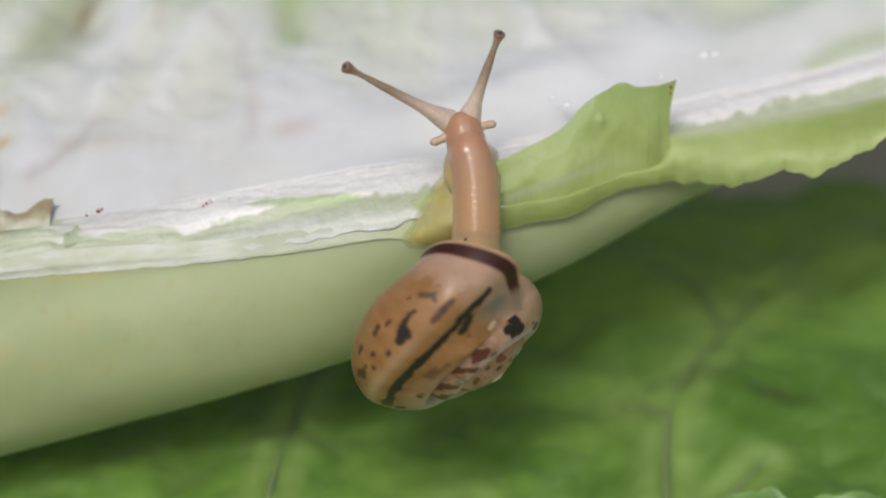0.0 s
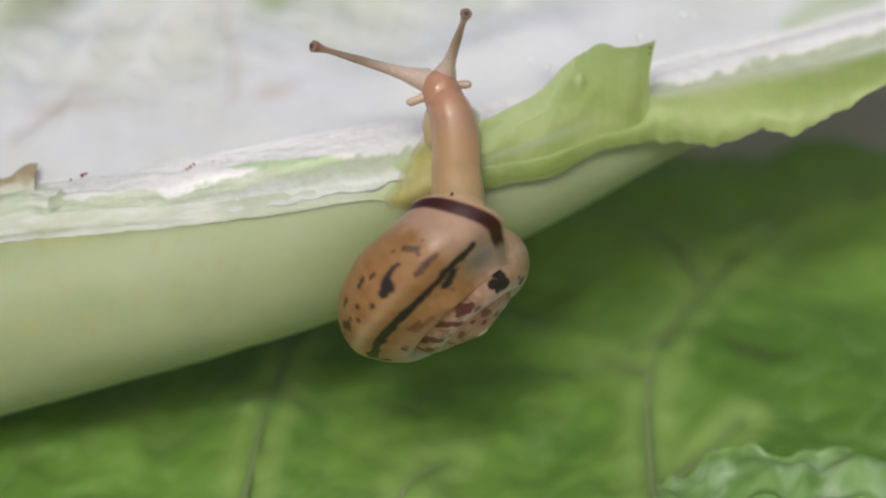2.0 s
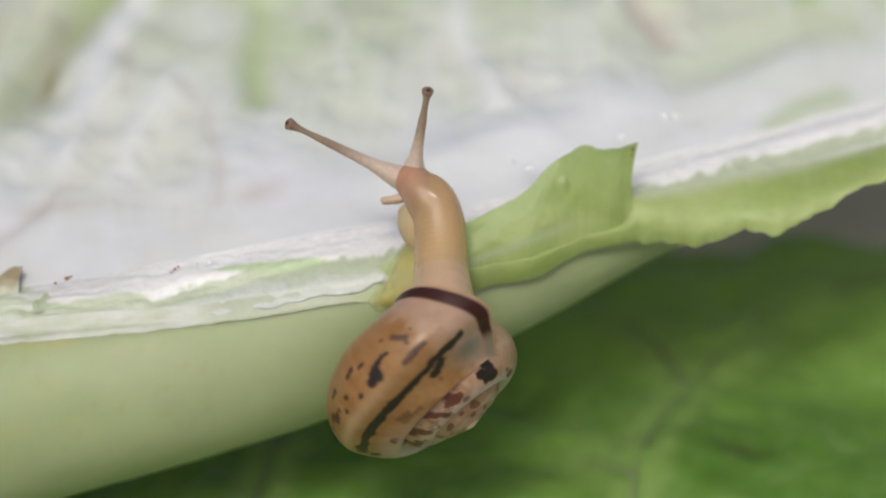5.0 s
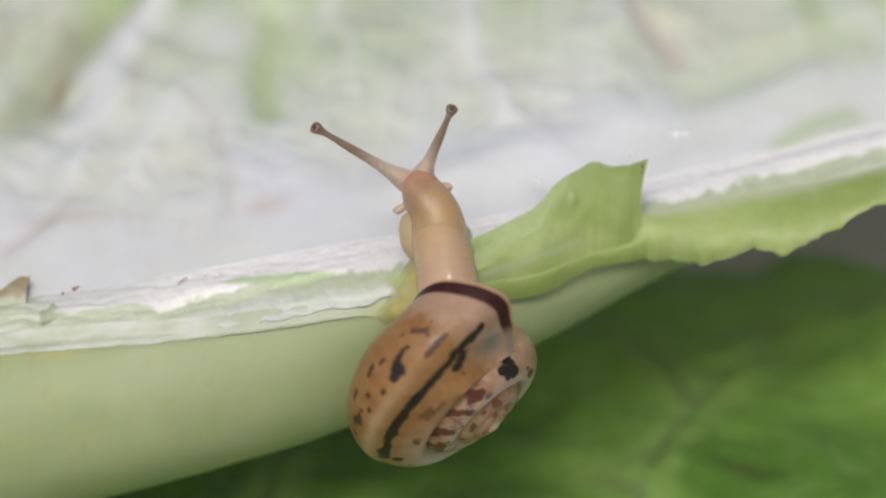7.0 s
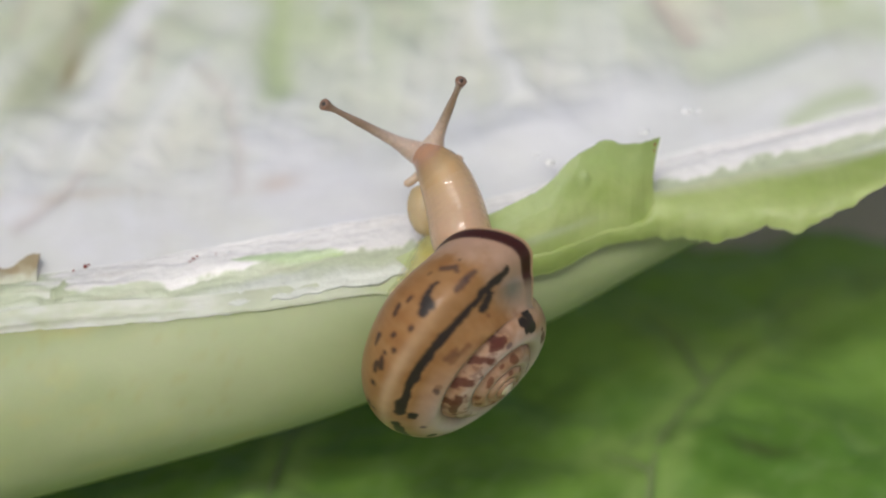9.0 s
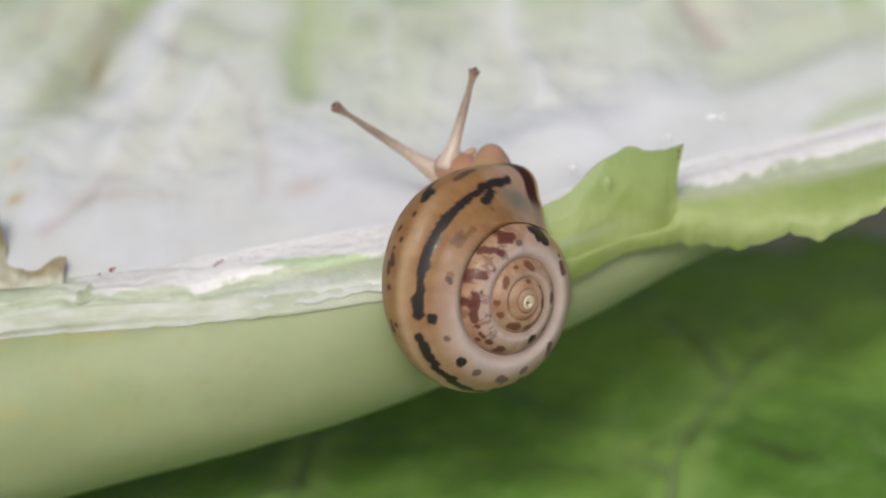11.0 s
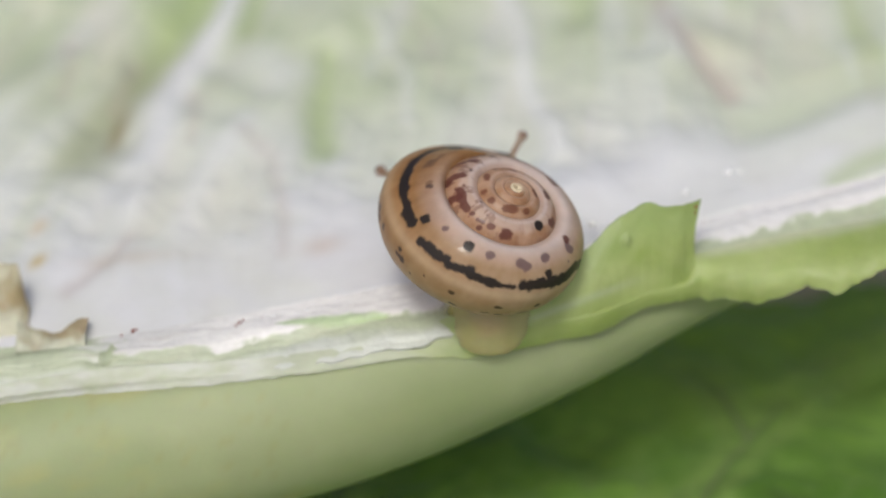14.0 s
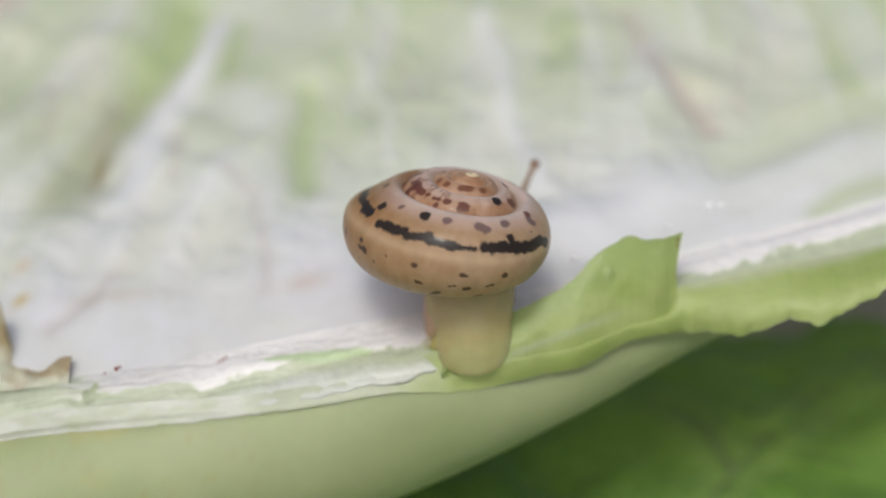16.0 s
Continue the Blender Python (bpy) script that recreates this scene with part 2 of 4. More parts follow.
# ---- light green frilled leaf in front ----
def build_frill():
    root = new("lettuce_scrap")
    root.matrix_basis = BASE
    tagged(root, "light green crinkled lettuce leaf lying over the dark leaf", "leaf")
    X, K = np.meshgrid(np.linspace(11, 52, 130), np.linspace(0, 1, 60), indexing="ij")
    edge = -6.7 + 0.35 * np.sin(X * 1.1) + 0.3 * np.sin(X * 2.3 + 1) - 7 * np.exp(-((X - 11) / 3.2) ** 2)
    Y = -34 + (edge + 34) * K
    q = np.stack([X * 0.25, Y * 0.25, X * 0 + 9.0], -1)
    h = 1.2 * fbm(q, 3) - 12.2 - 0.6 * smooth(0.9, 1, K)
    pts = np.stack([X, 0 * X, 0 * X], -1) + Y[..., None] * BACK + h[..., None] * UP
    k = np.clip(0.45 + 1.2 * fbm(q * 1.3 + 4, 3), 0, 1)
    tone = colour_mix((0.125, 0.25, 0.048), (0.22, 0.36, 0.105), k)
    pale_tone = colour_mix(tone, (0.41, 0.53, 0.32), np.clip(0.08 + 1.1 * fbm(q * 2 + 8, 3), 0, 1))
    sheet("blade", pts[:, :49], 0.5, M_LEAF, root, tone[:, :49])
    sheet("frilled_edge", pts[:, 48:], 0.35, M_LEAF, root, pale_tone[:, 48:], "pale frilled edge")


build_frill()

# ---- the torn pale leaf with its thick rib ----
pale = new("lettuce_leaf")
pale.matrix_basis = BASE
tagged(pale, "pale torn lettuce leaf with thick rib, lying on the table", "leaf")

# along the rib: x, lower edge of the torn face (y, z), its upper edge (y, z)
RIM = [(-60, -6.3, 2.6, -1.4, 0.2), (-25.5, -1.1, 1.6, 1.4, -0.2), (-15.7, -0.4, 1.85, 2.7, -0.2), (-6, 0.85, 1.7, 4.6, -1.0), (0.5, 2.2, 1.1, 5.6, -2.0), (7, 3.4, -0.4, 7.1, -3.0), (13.5, 5.4, -1.6, 8.7, -4.5), (25.5, 8.2, -4.0, 11.7, -7.0), (60, 17, -6, 21, -13)]
# the rib: x, centre y z, radius
RIB = [(-60, -13.0, -2.0, 7.0), (-40, -8.9, -2.5, 6.6), (-25.5, -5.75, -2.8, 6.1), (-15, -3.4, -2.9, 5.7), (-4.7, -0.7, -3.0, 5.2), (5.7, 2.5, -3.6, 3.87), (13.5, 5.4, -4.6, 2.75), (20, 7.6, -5.8, 2.2), (40, 13.5, -10, 1.6), (60, 19, -15, 1.2)]


def build_rib():
    t = np.linspace(-58, 58, 260)
    c = spline(RIB, t)
    seg = 72
    a = np.linspace(0, 2 * np.pi, seg, endpoint=False)
    g = np.gradient(c[:, 0], t)
    lean = np.arctan(g)
    r = c[:, 2:3]
    wob = 1 + 0.012 * fbm(np.stack(np.broadcast_arrays(t[:, None] * 0.12, np.cos(a) * 1.5, np.sin(a) * 1.5), -1), 3)
    v = np.empty((len(t), seg, 3))
    v[..., 0] = t[:, None] - np.sin(lean)[:, None] * r * np.cos(a) * wob
    v[..., 1] = c[:, 0:1] + np.cos(lean)[:, None] * r * np.cos(a) * wob
    v[..., 2] = c[:, 1:2] + r * np.sin(a) * wob * 0.95
    q = np.stack([v[..., 0] * 0.09, v[..., 1] * 0.2, v[..., 2] * 0.2], -1)
    k = np.clip(0.5 + 0.8 * fbm(q, 3), 0, 1)
    tone = colour_mix((0.32, 0.375, 0.178), (0.378, 0.424, 0.225), k)
    tone = colour_mix(tone, (0.58, 0.60, 0.36), 0.12 * smooth(-2, -26, v[..., 0]))
    yellow = np.clip(1.6 * fbm(q * 2.2 + 11, 3) - 0.35, 0, 1) * smooth(0, -22, v[..., 0])
    tone = colour_mix(tone, (0.55, 0.48, 0.14), 0.3 * yellow)
    speck = smooth(0.42, 0.62, fbm(q * np.array([14, 9, 9]) + 50, 3)) * smooth(-6, -14, v[..., 0])
    tone = colour_mix(tone, (0.36, 0.30, 0.11), 0.22 * speck)
    f = [(i * seg + j, (i + 1) * seg + j, (i + 1) * seg + (j + 1) % seg, i * seg + (j + 1) % seg) for i in range(len(t) - 1) for j in range(seg)]
    f += [tuple(range(seg)), tuple(reversed(range((len(t) - 1) * seg, len(t) * seg)))]
    mesh_object("midrib", v.reshape(-1, 3), [x[::-1] for x in f], M_RIB, pale, "smooth pale green rib", tone.reshape(-1, 3))


def over_rib(pts, gap, press=None):
    """Lifts points so that they lie over the rib's skin; press draws them down on to it."""
    c = spline(RIB, np.clip(pts[..., 0].ravel(), -59.9, 59.9)).reshape(pts.shape[:-1] + (3,))
    inside = np.maximum(c[..., 2] ** 2 - (pts[..., 1] - c[..., 0]) ** 2, 0)
    pts[..., 2] = np.maximum(pts[..., 2], np.where(inside > 0, c[..., 1] + 0.97 * np.sqrt(inside) + gap, -99))
    if press is not None:
        pts[..., 2] += press * (inside > 0) * (c[..., 1] + 0.97 * np.sqrt(inside) + gap - pts[..., 2])


def build_rim():
    x, k = np.linspace(-58, 58, 640), np.linspace(0, 1, 44)
    e = spline(RIM, x)
    X, K = np.meshgrid(x, k, indexing="ij")
    low, high = e[:, None, 0:2], e[:, None, 2:4]
    q1 = np.stack([x * 0.45, x * 0, x * 0 + 5], -1)
    rag = 0.28 * fbm(q1, 4)
    low = low + np.stack([rag, rag * 0.3], -1)[:, None, :]
    yz = low + (high - low) * K[..., None]
    q = np.stack([X * 0.22, K * 4.0, X * 0 + 1.5], -1)
    relief = 0.12 * fbm(q, 3) + 0.05 * fbm(q * np.array([7, 3, 1]) + 3, 3) * smooth(0.4, 0.6, K) + 0.38 * np.sin(np.pi * np.clip(K * 1.15, 0, 1)) - 0.1 * smooth(0.9, 1.0, K) + 0.22 * smooth(0.36, 0.46, K + 0.05 * fbm(q * 1.2 + 8, 3)) - 0.15
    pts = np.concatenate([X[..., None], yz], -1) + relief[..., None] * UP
    over_rib(pts, 0.10 + 0.06 * fbm(q * 2 + 9, 3))
    band = K + 0.10 * fbm(q * 0.8 + 20, 3)
    tone = colour_mix((0.62, 0.65, 0.58), (0.49, 0.54, 0.38), smooth(0.12, 0.3, band))
    start = smooth(-23.0, -20.5, X + 1.2 * fbm(q * 2.1 + 31, 2))
    flaky = smooth(0.42, 0.47, band + 0.05 * fbm(q * np.array([5, 1, 1]) + 3, 3)) * start
    tone = colour_mix(tone, colour_mix((0.72, 0.71, 0.69), (0.87, 0.85, 0.83), smooth(-20, -9, X)), flaky)
    brown = np.clip(1.8 * fbm(np.stack([X * 0.2, K * 9, X * 0], -1), 3) - 0.5, 0, 1)
    tone = colour_mix(tone, (0.62, 0.52, 0.43), 0.14 * brown)
    lens = np.clip(1 - ((X + 8.1) / 3.4) ** 2, 0, 1)
    streak = np.exp(-((K - 0.51 + 0.032 * (X + 8.1) + 0.015 * fbm(q * 3, 2)) / (0.012 + 0.075 * lens)) ** 4) * smooth(0, 0.15, lens)
    tone = colour_mix(tone, (0.40, 0.56, 0.22), 0.75 * streak)
    sheet("torn_edge", pts, 1.2, M_RIM, pale, tone, "wet white torn edge")


# marks of the blade: from x and distance back, to x and distance back, half width, strength
GREEN_STROKES = [(-19.4, 43.8, -22.7, 29.6, 2.0, 0.97), (-22.7, 29.6, -25.2, 20.3, 2.31, 0.8), (-15.1, 41.2, -15.8, 34.2, 1.05, 0.75), (-14.1, 32.3, -9.1, 26.1, 2.52, 0.4), (-10.4, 30.0, -9.7, 18.7, 1.18, 0.8), (8.5, 38.2, 7.6, 32.1, 1.18, 0.6), (-0.7, 35.7, -0.4, 25.3, 1.68, 0.3), (-7.9, 36.4, -4.1, 24.1, 1.68, 0.22), (-31.2, 37.9, -28.5, 27.7, 2.1, 0.25), (27.0, 36.4, 26.3, 28.8, 1.26, 0.3), (28.4, 23.4, 18.0, 18.1, 1.68, 0.35), (26.8, 13.4, 22.4, 11.5, 0.92, 0.6)]
WHITE_STROKES = [(-16.7, 41.6, -19.4, 30.4, 0.92, 0.8), (-19.4, 30.4, -21.0, 19.6, 1.26, 0.8), (-21.0, 19.6, -21.4, 13.3, 1.26, 0.5), (2.9, 38.4, 3.8, 26.1, 0.84, 0.6), (3.8, 26.1, 5.7, 16.3, 0.84, 0.6), (-6.3, 36.1, -4.1, 22.0, 0.59, 0.4), (13.8, 33.7, 14.1, 27.6, 1.05, 0.5), (-14.9, 21.8, -17.1, 16.9, 1.05, 0.5), (-17.1, 16.9, -17.5, 10.2, 1.05, 0.5), (6.4, 10.0, 8.9, 10.9, 1.68, 0.6), (17.2, 10.7, 22.4, 13.7, 1.05, 0.5), (10.4, 12.6, 25.2, 18.5, 1.26, 0.35), (-14.3, 30.1, -13.2, 27.7, 1.89, 0.5)]
BROWN_STROKES = [(12.5, 37.8, 14.2, 32.1, 0.76, 0.5), (14.2, 32.1, 16.9, 22.3, 0.76, 0.65), (-28.0, 35.8, -27.5, 27.6, 0.42, 0.4), (-24.3, 6.2, -21.0, 10.2, 0.63, 0.4), (-14.8, 21.1, -12.8, 18.0, 0.5, 0.3), (-12.8, 18.0, -11.1, 8.5, 0.5, 0.3), (-18.7, 26.6, -18.5, 21.1, 0.34, 0.35), (-3.9, 39.1, -2.3, 25.4, 0.42, 0.25), (20.3, 32.8, 19.0, 24.1, 0.5, 0.25), (-23.4, 32.7, -23.6, 26.2, 0.34, 0.5)]
CREAM_STROKES = [(-27.0, 40.4, -24.7, 32.2, 1.68, 0.5), (16.6, 30.3, 17.7, 25.7, 1.89, 0.5), (-17.8, 13.3, -16.5, 14.3, 2.52, 0.35), (22.8, 34.0, 22.4, 25.1, 1.89, 0.4), (3.6, 21.2, 7.2, 18.7, 2.52, 0.25), (-32.6, 44.6, -30.4, 41.0, 1.68, 0.3)]


def build_blade():
    s, k = np.linspace(0, 1, 340), np.linspace(0, 1, 220)
    S, K = np.meshgrid(s, k, indexing="ij")
    D = -1.0 + 62 * K ** 1.3
    left = -62 + 24.6 * smooth(22, 36, D) + 0.7 * np.maximum(D - 40, 0)
    X = left + (62 - left) * S
    e = spline(RIM, np.clip(X.ravel(), -59.9, 59.9)).reshape(X.shape + (4,))
    W = D + 0.574 * e[..., 2] - 0.819 * e[..., 3]      # distance back from the rib's line
    fan = (X + 2) / (1 - np.clip(W, -10, 80) / 150)      # the creases run together away from the rib
    q = np.stack([fan * 0.11 + 0.25 * np.sin(W * 0.11), W * 0.026 + 0.004 * X, 3 + 0.01 * X], -1)
    along = np.stack([X * 0.03, (D - 0.1 * X) * 0.16, X * 0 + 12], -1)
    side = smooth(6, 20, X - 0.55 * D)
    sway = np.stack([X * 0.09, W * 0.09, X * 0 + 50], -1)
    Xs, Ws = X + 0.9 * fbm(sway, 2), W + 1.2 * fbm(sway + 7, 2)

    def strokes(rows):
        out = np.zeros(X.shape)
        for x0, w0, x1, w1, wide, a in rows:
            dx, dw = x1 - x0, w1 - w0
            p = np.clip(((Xs - x0) * dx + (Ws - w0) * dw) / (dx * dx + dw * dw), 0, 1)
            d2 = (Xs - x0 - p * dx) ** 2 + 0.45 * (Ws - w0 - p * dw) ** 2
            out = np.maximum(out, a * np.exp(-d2 / wide ** 2))
        return out

    green, white, brown, cream = (strokes(r) for r in (GREEN_STROKES, WHITE_STROKES, BROWN_STROKES, CREAM_STROKES))
    blotch = fbm(np.stack([X * 0.13 + 0.05 * W, W * 0.11, X * 0 + 21], -1), 4)
    crease = (1 - side) * np.exp(-(fbm(q * np.array([1.7, 1.1, 1]) + 90, 2) / 0.05) ** 2) * smooth(1, 8, D)
    h = (1 - side) * (0.6 * fbm(q, 2) + 0.2 * fbm(q * np.array([3.2, 1.2, 1]) + 5, 3)) + side * (0.22 * fbm(along, 3))
    h += 0.5 * blotch * smooth(2, 10, D) * (1 - side) - 0.1 * crease - 0.75 * green + 0.7 * white - 0.5 * brown + 0.25 * cream
    h = h * smooth(0.5, 9, D) - 0.08 + 0.12 * smooth(3, 9, X) - 1.2 * smooth(0.0, -0.8, D) + 0.05 * D + 0.7 * np.exp(-(((X - 1.5) / 6) ** 2 + ((D - 4.5 - 0.15 * X) / 2.6) ** 2))
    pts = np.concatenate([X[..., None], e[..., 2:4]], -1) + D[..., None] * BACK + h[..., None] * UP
    n1 = (1 - side) * fbm(q * np.array([1.3, 0.9, 1]) + 40, 3) + side * fbm(along * 1.5 + 8, 3)
    tint = (0.1 + 0.9 * smooth(0.5, 5, D)) * np.clip(0.34 + 0.3 * n1 + 0.35 * blotch + 0.28 * smooth(10, 34, W) + 0.2 * side - 0.35 * (1 - smooth(3, 13, D)), 0, 1)
    tone = colour_mix((0.77, 0.77, 0.72), (0.57, 0.645, 0.40), tint)
    tone = colour_mix(tone, (0.85, 0.85, 0.83), 0.6 * smooth(13, 3, D) * smooth(-16, -6, X))
    dull = np.clip(1.6 * fbm(q * np.array([2.6, 1.0, 1]) + 77, 3) - 0.3, 0, 1)
    tone = colour_mix(tone, (0.60, 0.52, 0.44), 0.16 * dull)
    tone = colour_mix(tone, (0.64, 0.59, 0.53), 0.2 * np.clip(crease, 0, 1))
    tone = colour_mix(tone, (0.84, 0.84, 0.84), 0.4 * smooth(0.12, 0.4, fbm(q * np.array([2.2, 1.0, 1]) + 120, 3)))
    tone = colour_mix(tone, (0.79, 0.785, 0.82), np.clip(0.45 + 0.8 * blotch, 0, 0.8) * smooth(30, 12, W) * (1 - side))
    tone = colour_mix(tone, (0.80, 0.77, 0.64), cream)
    tone = colour_mix(tone, colour_mix((0.47, 0.57, 0.27), (0.43, 0.46, 0.28), smooth(-15, -20, X) * smooth(40, 26, W)), green)
    tone = colour_mix(tone, (0.86, 0.86, 0.87), white)
    tone = colour_mix(tone, (0.53, 0.44, 0.40), brown)
    for cx, cw, rx, rw, c, a in ((-23.5, 24.3, 0.42, 2.6, (0.27, 0.19, 0.06), 0.9), (-26.6, 9.0, 0.45, 0.7, (0.62, 0.45, 0.10), 0.85), (-27.1, 12.8, 0.5, 0.8, (0.66, 0.52, 0.30), 0.7), (-21.0, 8.6, 3.2, 0.7, (0.55, 0.46, 0.36), 0.4), (-9.0, 8.0, 1.2, 1.0, (0.6, 0.48, 0.38), 0.5)):
        tone = colour_mix(tone, c, a * np.exp(-(((X - cx - 0.1 * (W - cw)) / rx) ** 2 + ((W - cw) / rw) ** 2)))
    sheet("blade", pts, 0.7, M_BLADE, pale, tone, "crumpled whitish inner blade")


# the torn skin over the rib: x, y and z of its lower edge, and of its upper edge
SKIN_LOW = [(-34, -3.2, 2.0), (-25, -1.75, 1.9), (-19, -1.25, 2.0), (-15.5, -1.0, 2.1), (-11.5, -0.55, 2.15), (-8, -0.15, 2.15), (-3.5, 0.55, 1.6), (0, 0.55, 1.2), (3.1, 1.05, 1.1), (5, 1.5, 0.75), (7.5, 1.95, 0.3), (9.6, 3.1, -0.2), (12, 3.75, -0.7), (14, 3.9, -0.9), (17.2, 3.75, -0.8), (18.4, 4.05, -0.7), (19.5, 4.45, -0.6), (20.5, 4.4, -0.4), (21.6, 4.25, -0.3), (22.6, 4.75, -0.35), (23.6, 5.35, -0.4), (24.4, 5.6, -0.5), (25.4, 6.3, -0.6), (30, 8.0, -1.5), (40, 11.5, -4), (58, 17, -7)]
SKIN_TOP = [(-34, -2.0, 1.9), (-20, 0.1, 1.9), (-12, 0.6, 1.8), (-6, 1.5, 1.15), (-3, 2.3, 1.0), (-1.2, 3.0, 1.0), (1, 4.3, 1.0), (7, 5.4, 0.4), (13.3, 6.6, -0.6), (18, 7.6, -1.8), (25.5, 9.0, -3.5), (40, 13.2, -6.5), (58, 18.5, -10)]


def skin(x, k):
    a, b = spline(SKIN_LOW, x), spline(SKIN_TOP, x)
    a[:, 0] += (0.10 + 0.14 * smooth(6, 14, x)) * fbm(np.stack([x * 1.1, x * 0, x * 0], -1), 5)
    X, K = np.meshgrid(x, k, indexing="ij")
    yz = a[:, None] + (b - a)[:, None] * K[..., None]
    pts = np.concatenate([X[..., None], yz], -1)
    wide = np.clip((b - a)[:, 0] / 4, 0.15, 1)[:, None]
    pts[..., 2] += wide * ((0.2 + 0.6 * smooth(-3, 2, X)) * np.sin(np.pi * K ** 0.8) + 0.12 * fbm(np.stack([X * 0.3, K * 1.6, X * 0 + 2], -1), 3))
    return X, K, pts


def skin_tone(X, K, Y):
    q = np.stack([X * 0.22, Y * 0.5, X * 0 + 2], -1)
    tone = colour_mix((0.31, 0.395, 0.105), (0.40, 0.475, 0.175), np.clip(0.5 + 0.8 * fbm(q + 3, 3), 0, 1))
    crease = np.exp(-((Y - 2.6 - 0.36 * (X - 3)) / 0.28) ** 2) * smooth(1, 4, X) * smooth(11, 7, X)
    tone = colour_mix(tone, (0.46, 0.53, 0.31), 0.7 * crease)
    pale_end = smooth(1, -5, X + 1.5 * fbm(q * 1.5 + 5, 2))
    tone = colour_mix(tone, (0.50, 0.54, 0.39), pale_end)
    return colour_mix(tone, (0.62, 0.64, 0.57), 0.9 * smooth(-9, -14, X) * np.clip(0.6 + fbm(q * 2, 3), 0, 1))


def build_margin():
    """The green skin that hangs over the rib, with a ragged lower edge."""
    X, K, pts = skin(np.linspace(-33.5, 57, 560), np.linspace(0, 1, 40))
    pts[..., 2] -= 1.3 * smooth(0.31, 0.6, K) * smooth(13.3, 11.3, X) * smooth(-0.6, 1.4, X)
    over_rib(pts, 0.025 + 0.08 * smooth(0, 0.15, K) * smooth(-2, -9, X), smooth(0.35, 0.0, K) * smooth(4, 1, X))
    tone = skin_tone(X, K, pts[..., 1])
    tone = colour_mix(tone, (0.52, 0.55, 0.38), 0.9 * smooth(0.75, 1.0, K) * smooth(12, 15, X))
    sheet("torn_margin", pts, 0.12, M_SKIN, pale, tone, "ragged light green skin", down=np.array([0, 0, 1.0]))


def build_flap():
    """The green corner of skin that stands up."""
    high = [(-0.8, 1.75, 1.9), (0.2, 3.9, 1.6), (1, 4.5, 1.5), (3.0, 5.0, 1.4), (5, 5.9, 1.4), (7, 7.1, 1.3), (7.9, 8.1, 1.2), (9.2, 9.0, 1.1), (10.2, 9.5, 1.0), (11.2, 9.25, 0.9), (11.9, 9.3, 0.9), (12.7, 9.45, 0.8), (13.3, 9.68, 0.8)]
    x, k = np.linspace(-0.8, 13.35, 200), np.linspace(0, 1, 60)
    Xs, Ks, low = skin(x, np.array([0.3]))
    b = spline(high, x)
    b[:, 0] += 0.06 * fbm(np.stack([x * 2.5, x * 0, x * 0], -1), 4)
    X, K = np.meshgrid(x, k, indexing="ij")
    yz = low[:, :, 1:] + (b[:, None] - low[:, :, 1:]) * K[..., None]
    pts = np.concatenate([X[..., None], yz], -1)
    pts[..., 0] -= 0.35 * np.sin(np.pi * K) * smooth(12, 13.35, X)
    pts[..., 2] += -0.04 * (1 - smooth(0, 0.12, K)) + 0.32 * np.sin(np.pi * K) * smooth(-0.1, 0.35, K) * smooth(13.6, 10, X) - 0.35 * smooth(11.5, 13.3, X) * (1 - smooth(0.3, 0.7, K)) + 0.10 * fbm(np.stack([X * 0.35, K * 2, X * 0 + 2], -1), 3)
    wart = np.exp(-(((X - 9.0) / 0.22) ** 2 + ((yz[..., 0] - 7.3) / 0.35) ** 2))
    pts[..., 2] += 0.2 * wart
    tone = skin_tone(X, K, yz[..., 0])
    tone = colour_mix(tone, (0.30, 0.395, 0.13), 0.6 * smooth(0.4, 0.8, K) * smooth(0, 5, X))
    tone = colour_mix(tone, (0.40, 0.49, 0.25), np.maximum(0.3 * wart, 0.5 * smooth(0.96, 1, K)))
    sheet("torn_flap", pts, 0.3, M_SKIN, pale, tone, "upright torn green corner", down=np.array([0, 0, 1.0]))


def build_scrap(x0, x1, low, high, z, c0, c1, label):
    """A small torn tongue of skin at the edge: heights of its foot and of its jagged top."""
    x, k = np.linspace(x0, x1, 60), np.linspace(0, 1, 24)
    X, K = np.meshgrid(x, k, indexing="ij")
    top = spline(high, x)[:, 0] + 0.12 * fbm(np.stack([x * 1.6, x * 0, x * 0 + z], -1), 5)
    foot = spline(low, x)[:, 0]
    Y = foot[:, None] + (np.maximum(top, foot + 0.05) - foot)[:, None] * K
    q = np.stack([X * 0.4, Y * 0.4, X * 0 + 6], -1)
    pts = np.stack([X + 0.12 * fbm(q * 2 + 3, 3) * K, Y, z + 0.4 * fbm(q, 3) - 0.3 * K - 0.5 * K * K], -1)
    stain = smooth(0.25, 0.75, K + 0.8 * fbm(q * 1.3 + 9, 3)) * np.clip(0.6 + 1.2 * fbm(q * 1.1 + 2, 3), 0, 1)
    tone = colour_mix(c1, c0, stain)
    sheet("torn_scrap", pts, 0.3, M_SKIN, pale, tone, label, down=np.array([0, 0, 1.0]))


